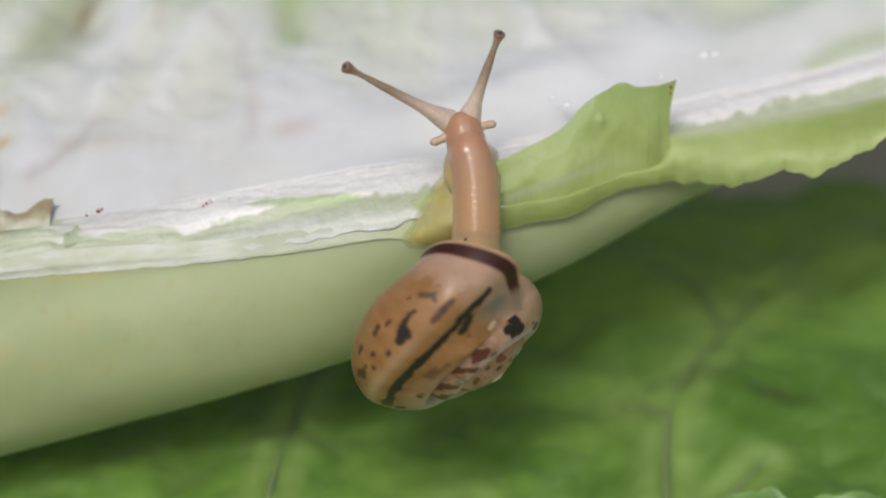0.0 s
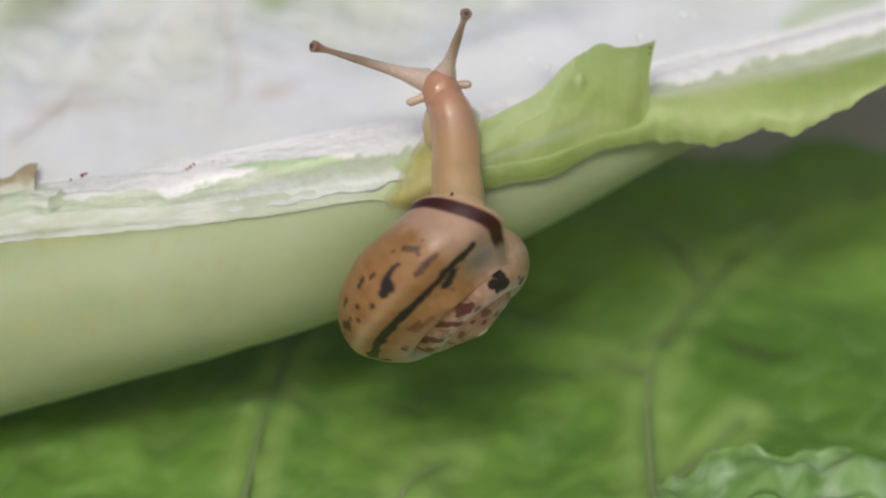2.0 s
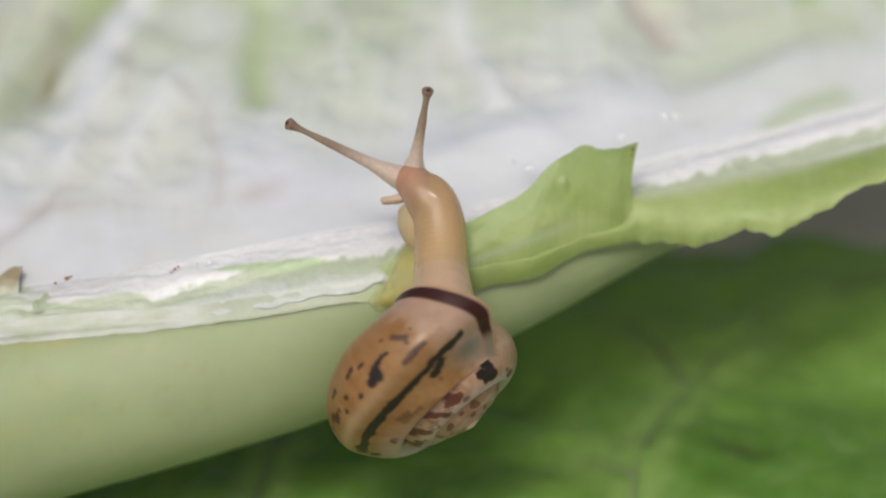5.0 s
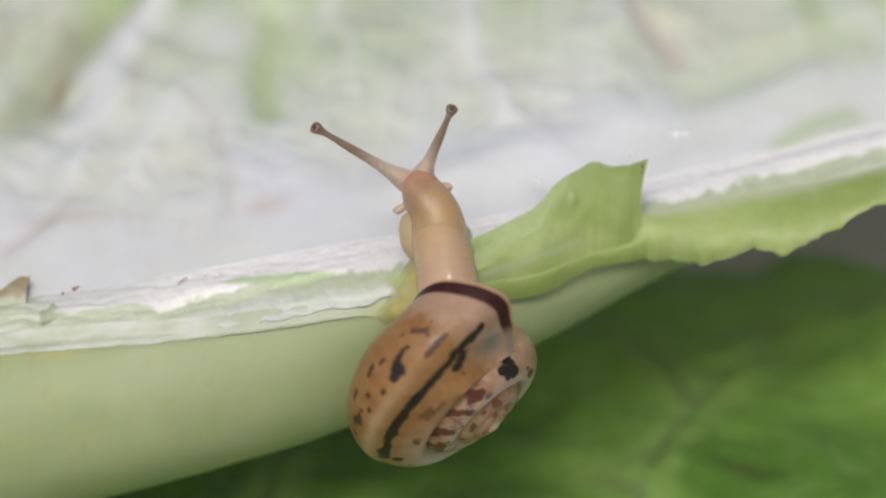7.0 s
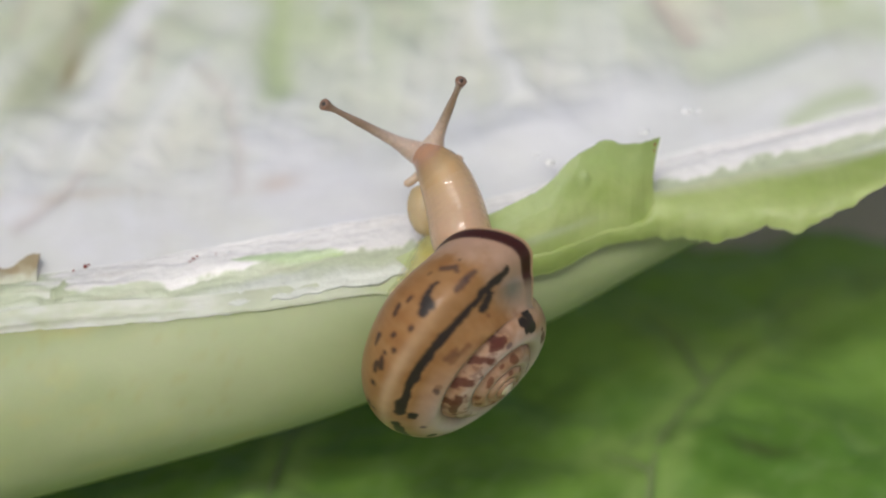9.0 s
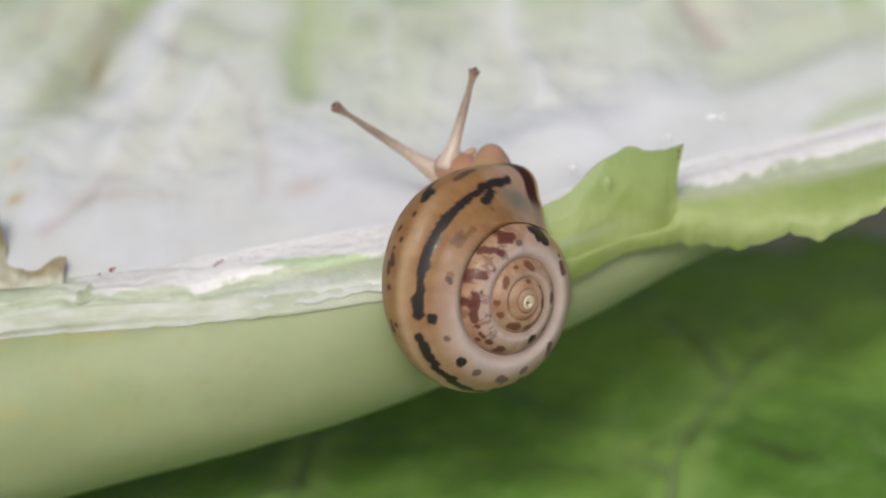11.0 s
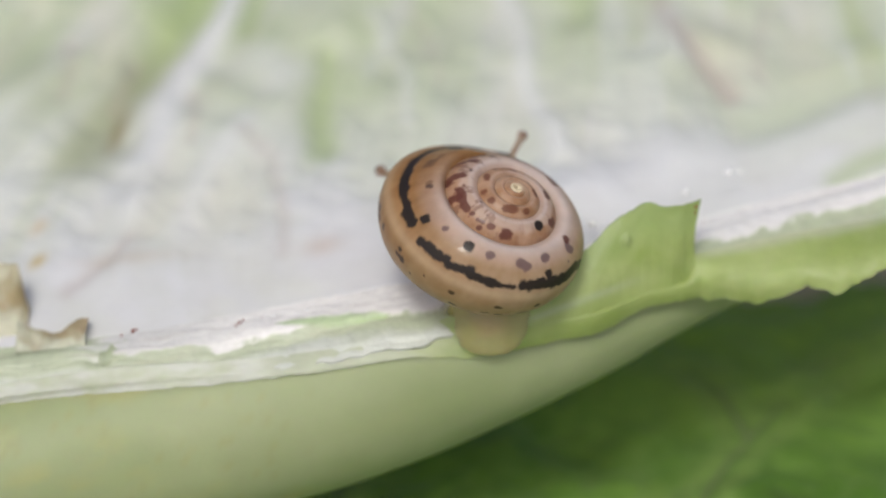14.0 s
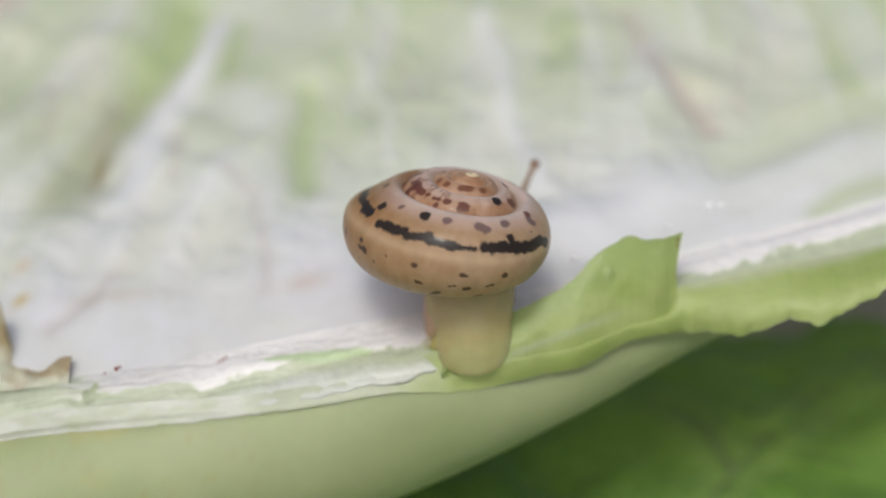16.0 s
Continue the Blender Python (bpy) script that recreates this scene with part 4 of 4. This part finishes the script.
lobe = body_part("mouth_lobe", [(0, 0, -1.75, 0, 0.1, 0.1), (0.15, 0, -1.6, 0, 0.42, 0.4), (0.6, 0, -1.1, 0, 0.8, 0.7), (1.4, 0, -0.2, 0, 1.02, 0.85), (2.1, 0, 0.6, 0, 0.86, 0.75), (2.6, 0, 1.1, 0, 0.5, 0.45), (2.8, 0, 1.25, 0, 0.1, 0.1)], (0.60, 0.43, 0.17), (0.66, 0.52, 0.27), head, "yellowish lobe under the head", M_JELLY, 30, 28, seed=11.0, solid=0.6)


def build_mantle():
    """The soft plug that fills the shell's mouth."""
    psi = np.linspace(-np.pi, np.pi, 64, endpoint=False)
    lip = np.interp(np.degrees(psi), (-180, -90, -52, -20, 5, 22, 40, 50, 66, 82, 100, 120, 180), (-0.10, -0.088, -0.062, -0.044, -0.026, -0.012, -0.002, 0.003, 0.012, 0.020, 0.026, 0.024, -0.06))
    rings = [whorl(lip + b - 0.05 * smooth(30, 70, np.degrees(psi)), psi, i + 0.05 * smooth(0, 30, np.degrees(psi)) + 0.16 * smooth(30, 70, np.degrees(psi))) for b, i in ((-0.16, 0.20), (-0.06, 0.15), (-0.02, 0.13), (-0.004, 0.15), (0.006, 0.21), (0.012, 0.28), (0.016, 0.36))]
    v = np.array(rings)
    n = 64
    f = [(i * n + j, i * n + (j + 1) % n, (i + 1) * n + (j + 1) % n, (i + 1) * n + j) for i in range(6) for j in range(n)]
    f += [tuple(range(6 * n, 7 * n)), tuple(reversed(range(n)))]
    return mesh_object("mantle", v.reshape(-1, 3), f, M_FLESH, shell, "soft amber mantle in the shell mouth", flesh_tone(v, (0.56, 0.36, 0.14), (0.60, 0.41, 0.18), 2.0))


build_mantle()


def build_tentacle(length, base, tip, name, label, eye=True):
    v, f = loft([(-1.2, 0, -0.9, 0, base * 0.4, base * 0.4), (-0.9, 0, -0.75, 0, base * 1.5, base * 1.3), (0, 0, 0, 0, base * 1.6, base * 1.4), (0.8, 0, length * 0.12, 0, base * 1.15, base * 1.05), (1.8, 0, length * 0.28, 0, base * 0.85, base * 0.85), (3.2, 0, length * 0.55, 0, base * 0.66, base * 0.66), (6, 0, length * 0.9, 0, tip * 0.72, tip * 0.72), (6.5, 0, length * 0.95, 0, tip, tip), (7, 0, length * 0.985, 0, tip * 0.8, tip * 0.8), (7.2, 0, length, 0, tip * 0.15, tip * 0.15)], 60, 20)
    v = lump(v, 0.05, length)
    y = v[..., 1] / length
    tone = colour_mix((0.66, 0.53, 0.43), (0.33, 0.235, 0.165), smooth(0.15, 0.6, y))
    tone = colour_mix(tone, (0.20, 0.10, 0.06), 0.7 * smooth(0.9, 0.95, y))
    ob = mesh_object(name, v.reshape(-1, 3), f, M_TENTACLE, head, label, tone.reshape(-1, 3))
    if eye:
        bm = bmesh.new()
        bmesh.ops.create_uvsphere(bm, u_segments=12, v_segments=8, radius=tip * 0.42)
        bm.verts.index_update()
        vs = [tuple(np.array(q.co) + (0.0, length * 0.985, tip * 0.45)) for q in bm.verts]
        fs = [[q.index for q in g.verts] for g in bm.faces]
        bm.free()
        mesh_object("eye", vs, fs, M_TENTACLE, ob, "dark round eye", np.tile((0.03, 0.02, 0.015), (len(vs), 1)))
    return ob


tentacle_l = build_tentacle(7.0, 0.37, 0.32, "tentacle", "long brown eye stalk")
tentacle_r = build_tentacle(5.4, 0.38, 0.32, "tentacle", "brown eye stalk")
feelers = [body_part("feeler", [(0, 0, -0.2, 0, 0.22, 0.22), (0.1, 0, 0, 0, 0.26, 0.26), (0.6, 0, 0.6, 0, 0.23, 0.23), (1.0, 0.03, 0.98, 0, 0.23, 0.23), (1.2, 0.05, 1.15, 0, 0.16, 0.16), (1.3, 0.05, 1.22, 0, 0.03, 0.03)], (0.50, 0.35, 0.23), (0.55, 0.40, 0.28), head, "short pale lower feeler", M_TENTACLE, 30, 14, 0.05, 1.0) for _ in range(2)]


# the head: seconds, place in millimetres, nod and turn in degrees
HEAD = [
    (0, 1.72, 4.02, 3.61, -9.7, 12),
    (0.5, 1.70, 4.17, 3.60, -9.6, 10.6),
    (1, 1.68, 4.27, 3.60, -9.6, 10.8),
    (1.5, 1.71, 4.23, 3.63, -10.1, 15.1),
    (2, 1.84, 4.32, 3.63, -10, 20.8),
    (2.5, 1.96, 4.40, 3.62, -9.9, 29.1),
    (3, 2.09, 4.48, 3.62, -9.9, 35.1),
    (3.5, 2.11, 4.66, 3.59, -9.4, 37.7),
    (4, 2.05, 4.85, 3.59, -9.5, 37.8),
    (4.5, 2.05, 5.00, 3.61, -9.7, 38.9),
    (5, 1.94, 5.26, 3.60, -9.5, 38.5),
    (7.5, 1.68, 5.62, 2.88, -4.5, 31),
    (8, 1.64, 5.70, 2.73, -5.3, 29.9),
    (8.5, 1.61, 5.74, 2.58, -6.1, 30.2),
    (9, 1.54, 5.85, 2.42, -6.6, 30.1),
    (9.5, 1.49, 5.86, 2.26, -7.4, 31.8),
    (12, 2.57, 8.02, 0.23, -38.3, 80),
    (12.5, 2.25, 8.14, -0.37, -36.3, 69),
    (13, 2.17, 8.21, -0.61, -41.5, 58.3),
    (13.5, 2.12, 8.45, -0.90, -46.3, 60.7),
    (14, 2.06, 8.70, -0.72, -65.5, 64),
    (14.5, 1.83, 8.80, -0.79, -74.2, 38),
    (15, 1.58, 8.89, -1.02, -74.9, 2.2),
    (15.5, 1.06, 9.32, -1.34, -71.2, -71),
    (16, 0.76, 9.72, -1.90, -59.5, -92.7),
]
# the line of the neck behind the head, from its crown to the shell's mouth, in millimetres from the head: stretched, bent, drawn in, and nearly hidden
NECK = {
    "stretched": [(-0.68, 2.61, 0), (-0.27, 1.49, 0.12), (0.01, 0.41, 0.3), (0.12, -1.18, 0.75), (0.15, -2.31, 1.2), (0.08, -3.68, 1.8), (0.01, -4.92, 2.4), (0, -6.2, 2.9)],
    "bent": [(-1.67, 2.30, 0), (-0.99, 1.25, 0.2), (-0.37, 0.28, 0.4), (-0.17, -1.16, 0.7), (-0.17, -2.77, 1.3), (-0.13, -4.15, 2.1), (-0.1, -5.2, 2.6), (-0.1, -6.2, 2.9)],
    "drawn": [(-1.68, 2.94, 0), (-1.36, 1.78, 0.2), (-0.64, 0.67, 0.45), (-0.27, -0.43, 0.8), (-0.03, -1.65, 1.25), (0.26, -3.07, 2.0), (0.5, -4.0, 2.6), (0.7, -5.0, 3.0)],
    "short": [(-1.21, 2.91, 0), (-0.57, 1.60, 0.2), (-0.04, 0.36, 0.45), (0.33, -0.90, 0.8), (0.64, -2.33, 1.4), (0.9, -3.2, 1.9), (1.0, -3.9, 2.2), (1.1, -4.6, 2.5)],
    "hidden": [(0.2, 0.9, -0.3), (0.1, 0.2, 0), (0, -0.6, 0.3), (-0.3, -1.4, 0.7), (-0.5, -2.2, 1.0), (-0.7, -3.0, 1.2), (-0.8, -3.8, 1.4), (-0.9, -4.6, 1.5)],
}
# thickness along that line: distance from the crown, radius
GIRTH = {
    "stretched": [(1.1, 1.0), (1.6, 1.2), (2.2, 1.275), (3.5, 1.31), (7, 1.36), (8.5, 1.55), (9.6, 1.75)],
    "bent": [(1.3, 1.0), (1.8, 1.3), (2.3, 1.39), (3.0, 1.45), (6, 1.54), (7, 1.62), (8, 1.75)],
    "drawn": [(1.2, 1.0), (1.8, 1.26), (2.5, 1.48), (3, 1.6), (4.2, 1.68), (5.4, 1.75)],
    "short": [(1.2, 1.0), (2.0, 1.34), (2.6, 1.56), (3.6, 1.67), (4.8, 1.75)],
    "hidden": [(0, 1.0), (2, 1.4), (4, 1.6), (5.5, 1.75)],
}
# seconds, the two states between which the neck is, and how far it has gone from the first to the second
STATES = [(7.5, "bent", "drawn", 0.75), (8, "bent", "drawn", 0.9), (8.5, "drawn", "short", 0.0), (9, "drawn", "short", 0.5), (9.5, "drawn", "short", 1.0)]


def neck_motion(head_rows):
    """Strings the folds along the neck's line at each key of the head."""
    paths = [[] for _ in folds]
    for t, x, y, z, nod, turn in head_rows:
        a, b, k = "stretched", "bent", float(smooth(11, 38, turn))
        if t > 5:
            a, b, k = next(((a, b, k) for at, a, b, k in STATES if at == t), ("hidden", "hidden", 0.0))
        sides = []
        for state in (a, b):
            line = np.array(NECK[state], float)
            run = np.concatenate([[0], np.cumsum(np.linalg.norm(np.diff(line, axis=0), axis=1))])
            girth = np.array(GIRTH[state])
            s = np.interp(RADII, girth[:, 1], girth[:, 0])
            fine = np.linspace(0, run[-1], 60)
            bow = spline([(r, *p) for r, p in zip(run, line)], fine)
            way = np.gradient(bow, axis=0)
            ahead = np.array([[np.interp(min(q, run[-1]), fine, c) for c in way.T] for q in s])
            spot = np.array([[np.interp(min(q, run[-1]), fine, c) for c in bow.T] for q in s]) + np.maximum(s - run[-1], 0)[:, None] * way[-1] / np.linalg.norm(way[-1])
            sides.append((spot, ahead))
        for path, p0, d0, p1, d1 in zip(paths, *sides[0], *sides[1]):
            p, d = p0 * (1 - k) + p1 * k, d0 * (1 - k) + d1 * k
            m = Vector(-d).to_track_quat("Y", "Z").to_matrix().to_4x4()
            m.translation = Vector((np.array((x, y, z)) + p) * 0.001)
            path.append((t, m))
    for fold, path in zip(folds, paths):
        walk(fold, path)


def motions():
    walk(shell, [
        (0, pose(0.00311, -0.00731, 0.00419, 78.24, -42.60, 46.00)),
        (0.5, pose(0.00315, -0.00718, 0.00425, 79.11, -44.26, 44.82)),
        (1, pose(0.00321, -0.00713, 0.00431, 78.55, -43.96, 45.53)),
        (1.5, pose(0.00325, -0.00696, 0.00437, 78.02, -44.28, 45.75)),
        (2, pose(0.00326, -0.00700, 0.00444, 76.72, -44.40, 45.82)),
        (2.5, pose(0.00324, -0.00699, 0.00448, 75.66, -44.12, 46.07)),
        (3, pose(0.00335, -0.00685, 0.00452, 75.56, -44.18, 46.87)),
        (3.5, pose(0.00329, -0.00680, 0.00452, 74.59, -43.48, 47.40)),
        (4, pose(0.00342, -0.00679, 0.00451, 73.36, -42.75, 48.46)),
        (4.5, pose(0.00345, -0.00660, 0.00455, 74.85, -43.91, 47.11)),
        (5, pose(0.00347, -0.00651, 0.00459, 73.61, -42.26, 48.38)),
        (7.5, pose(0.00442, -0.00558, 0.00566, 68.64, -34.32, 54.60)),
        (8, pose(0.00428, -0.00548, 0.00571, 68.61, -28.30, 53.12)),
        (8.5, pose(0.00433, -0.00518, 0.00577, 69.65, -23.84, 52.46)),
        (9, pose(0.00442, -0.00478, 0.00588, 68.00, -20.70, 52.83)),
        (9.5, pose(0.00431, -0.00410, 0.00592, 61.48, -14.04, 54.60)),
        (12, pose(0.00433, 0.00420, 0.00615, 24.52, 24.57, 66.99)),
        (12.5, pose(0.00387, 0.00588, 0.00607, 18.65, 31.61, 68.04)),
        (13, pose(0.00364, 0.00755, 0.00582, 14.62, 38.82, 69.09)),
        (13.5, pose(0.00273, 0.00899, 0.00559, 9.79, 40.49, 70.61)),
        (14, pose(0.00261, 0.01022, 0.00534, 6.27, 46.86, 69.98)),
        (14.5, pose(0.00188, 0.01125, 0.00511, 0.39, 51.77, 68.84)),
        (15, pose(0.00164, 0.01214, 0.00490, -6.00, 56.87, 66.23)),
        (15.5, pose(0.00117, 0.01273, 0.00478, -12.65, 60.27, 61.79)),
        (16, pose(0.00113, 0.01299, 0.00478, -21.33, 64.33, 53.84)),
    ])
    walk(head, [(t, pose(x / 1000, y / 1000, z / 1000, nod, 0, turn)) for t, x, y, z, nod, turn in HEAD])
    walk(tentacle_l, [
        (0, pose(-0.00105, 0.00363, 0.00042, 36.9, -7.6, 51.7)),
        (0.5, pose(-0.00094, 0.00353, 0.00039, 40.3, -7.8, 53.9)),
        (1, pose(-0.00094, 0.00354, 0.00040, 42.0, -7.9, 54.9)),
        (1.5, pose(-0.00086, 0.00354, 0.00043, 37.9, -8.6, 58.2)),
        (2, pose(-0.00093, 0.00368, 0.00045, 34.4, -8.1, 53.4)),
        (2.5, pose(-0.00085, 0.00376, 0.00045, 32.0, -7.6, 50.1)),
        (3, pose(-0.00078, 0.00386, 0.00047, 23.5, -6.7, 42.3)),
        (3.5, pose(-0.00072, 0.00387, 0.00044, 20.5, -5.5, 35.5)),
        (4, pose(-0.00068, 0.00385, 0.00044, 19.9, -5.3, 33.5)),
        (4.5, pose(-0.00065, 0.00383, 0.00045, 22.0, -4.8, 29.2)),
        (5, pose(-0.00066, 0.00383, 0.00044, 31.7, -4.2, 25.8)),
        (7.5, pose(-0.00066, 0.00387, 0.00010, 42.8, -2.4, 31.8)),
        (8, pose(-0.00066, 0.00385, 0.00016, 43.4, -3.0, 33.7)),
        (8.5, pose(-0.00068, 0.00381, 0.00021, 44.0, -3.3, 32.7)),
        (9, pose(-0.00070, 0.00384, 0.00024, 43.9, -3.8, 34.8)),
        (9.5, pose(-0.00061, 0.00381, 0.00029, 41.9, -4.0, 32.6)),
        (12, pose(-0.00055, 0.00365, 0.00047, 30.8, 14.1, -18.5)),
        (12.5, pose(-0.00084, 0.00254, 0.00059, 24.4, 5.3, -7.3)),
        (13, pose(-0.00079, 0.00296, 0.00022, 34.2, -2.7, 3.1)),
        (13.5, pose(-0.00080, 0.00304, 0.00015, 39.6, -2.1, 2)),
        (14, pose(-0.00080, 0.00341, 0.00000, 61.6, 1.6, -0.7)),
        (14.5, pose(0.00004, -0.00120, 0.00028, 24.7, -36.5, 12.1)),
        (15, pose(0.00053, -0.00147, 0.00124, -30, -73.7, 67.1)),
        (15.5, pose(-0.00055, -0.00025, 0.00270, -114.3, -10.3, 176.4)),
        (16, pose(-0.00093, 0.00053, 0.00320, -100.2, 5.1, -177)),
    ])
    walk(tentacle_r, [
        (0, pose(0.00061, 0.00354, 0.00040, 40.0, 5.1, -31.7)),
        (0.5, pose(0.00063, 0.00349, 0.00039, 50.0, 5.3, -33.2)),
        (1, pose(0.00065, 0.00355, 0.00040, 58.5, 5.7, -35.8)),
        (1.5, pose(0.00070, 0.00347, 0.00042, 61.0, 6.2, -37.4)),
        (2, pose(0.00064, 0.00341, 0.00040, 60.8, 6.6, -40.6)),
        (2.5, pose(0.00064, 0.00336, 0.00038, 55.7, 7.0, -45.1)),
        (3, pose(0.00060, 0.00334, 0.00038, 55.1, 7.2, -46.5)),
        (3.5, pose(0.00066, 0.00336, 0.00035, 56.4, 7.0, -48.2)),
        (4, pose(0.00061, 0.00333, 0.00035, 59.1, 7.3, -50.0)),
        (4.5, pose(0.00058, 0.00328, 0.00036, 51.5, 7.5, -50.0)),
        (5, pose(0.00058, 0.00329, 0.00035, 44.4, 7.2, -49.0)),
        (7.5, pose(0.00058, 0.00339, 0.00007, 48.8, 3.8, -58.1)),
        (8, pose(0.00054, 0.00337, 0.00011, 47.9, 4.4, -55.9)),
        (8.5, pose(0.00055, 0.00339, 0.00016, 49.6, 5.0, -55.7)),
        (9, pose(0.00054, 0.00343, 0.00020, 49.6, 5.3, -53.7)),
        (9.5, pose(0.00057, 0.00339, 0.00024, 50.4, 5.8, -50.9)),
        (12, pose(0.00037, 0.00253, 0.00107, -27.9, 37.5, -103.7)),
        (12.5, pose(0.00030, 0.00244, 0.00122, -25.9, 36, -97.7)),
        (13, pose(0.00017, 0.00211, 0.00134, -25.5, 41.5, -90.7)),
        (13.5, pose(0.00019, 0.00207, 0.00119, -24.9, 46.3, -90.8)),
        (14, pose(0.00026, 0.00199, 0.00071, -27.6, 65.4, -95.6)),
        (14.5, pose(0.00035, 0.00196, 0.00027, 35.4, 60.4, -29.9)),
        (15, pose(0.00067, 0.00238, 0.00005, 57.5, 23, -6.6)),
        (15.5, pose(0.00037, 0.00334, 0.00048, 55.2, -45.4, 20.2)),
        (16, pose(-0.00002, 0.00342, 0.00039, 26.3, -52.6, 50.4)),
    ])
    walk(feelers[0], [
        (0, pose(-0.00080, 0.0026, 0.0001, 0, 0, 103)),
        (2, pose(-0.00085, 0.0026, 0.0001, 0, 0, 92)),
        (4, pose(-0.00115, 0.0024, 0.0001, 0, 0, 56)),
        (5, pose(-0.00110, 0.0024, 0.0001, 0, 0, 60)),
        (7.5, pose(-0.00085, 0.0024, 0.0001, 0, 0, 96)),
        (16, pose(-0.00085, 0.0024, 0.0001, 0, 0, 102)),
    ])
    walk(feelers[1], [
        (0, pose(0.00065, 0.0027, 0.0001, 0, 0, -87)),
        (2, pose(0.00060, 0.0027, -0.0001, 0, 0, -105)),
        (4, pose(0.00010, 0.0022, -0.0002, 0, 0, -150)),
        (5, pose(0.00010, 0.0022, -0.0002, 0, 0, -150)),
        (7.5, pose(0.00060, 0.0026, 0.0001, 0, 0, -124)),
        (16, pose(0.00060, 0.0026, 0.0001, 0, 0, -126)),
    ])
    walk(lobe, [
        (0, pose(-0.00055, 0.0008, -0.0003, 0, 0, -14)),
        (2, pose(-0.00075, 0.0008, -0.0003, 0, 0, -14)),
        (4, pose(-0.00135, 0.0009, -0.0002, 0, 0, -22)),
        (5, pose(-0.00135, 0.0009, -0.0002, 0, 0, -22)),
        (8, pose(-0.00165, 0.0008, -0.0002, 0, 0, -26)),
        (9.5, pose(-0.00160, 0.0007, -0.0002, 0, 0, -26)),
        (12, pose(-0.00050, 0.0004, -0.0003, 0, 0, -14)),
        (16, pose(-0.00050, 0.0004, -0.0003, 0, 0, -14)),
    ])
    walk(foot, [
        (0, pose(0.0018, -0.0002, 0.0005, 0, 72, 0)),
        (9.5, pose(0.0018, -0.0002, 0.0005, 0, 72, 0)),
        (12, pose(0.0010, 0.0005, 0.0019, 0, 0, 0)),
        (13.5, pose(0.0010, 0.0009, 0.0019, 0, 0, 0)),
        (14.5, pose(0.0009, 0.0013, 0.0019, 0, 0, 0)),
        (16, pose(0.0009, 0.0019, 0.0019, 0, 0, 0)),
    ])
    walk(web, [
        (0, pose(0, 0, 0)),
        (9.5, pose(0, 0.0001, 0)),
        (12, pose(0.0004, 0.0022, -0.0012)),
        (16, pose(0.0003, 0.0026, -0.0014)),
    ])
    neck_motion(HEAD)


motions()
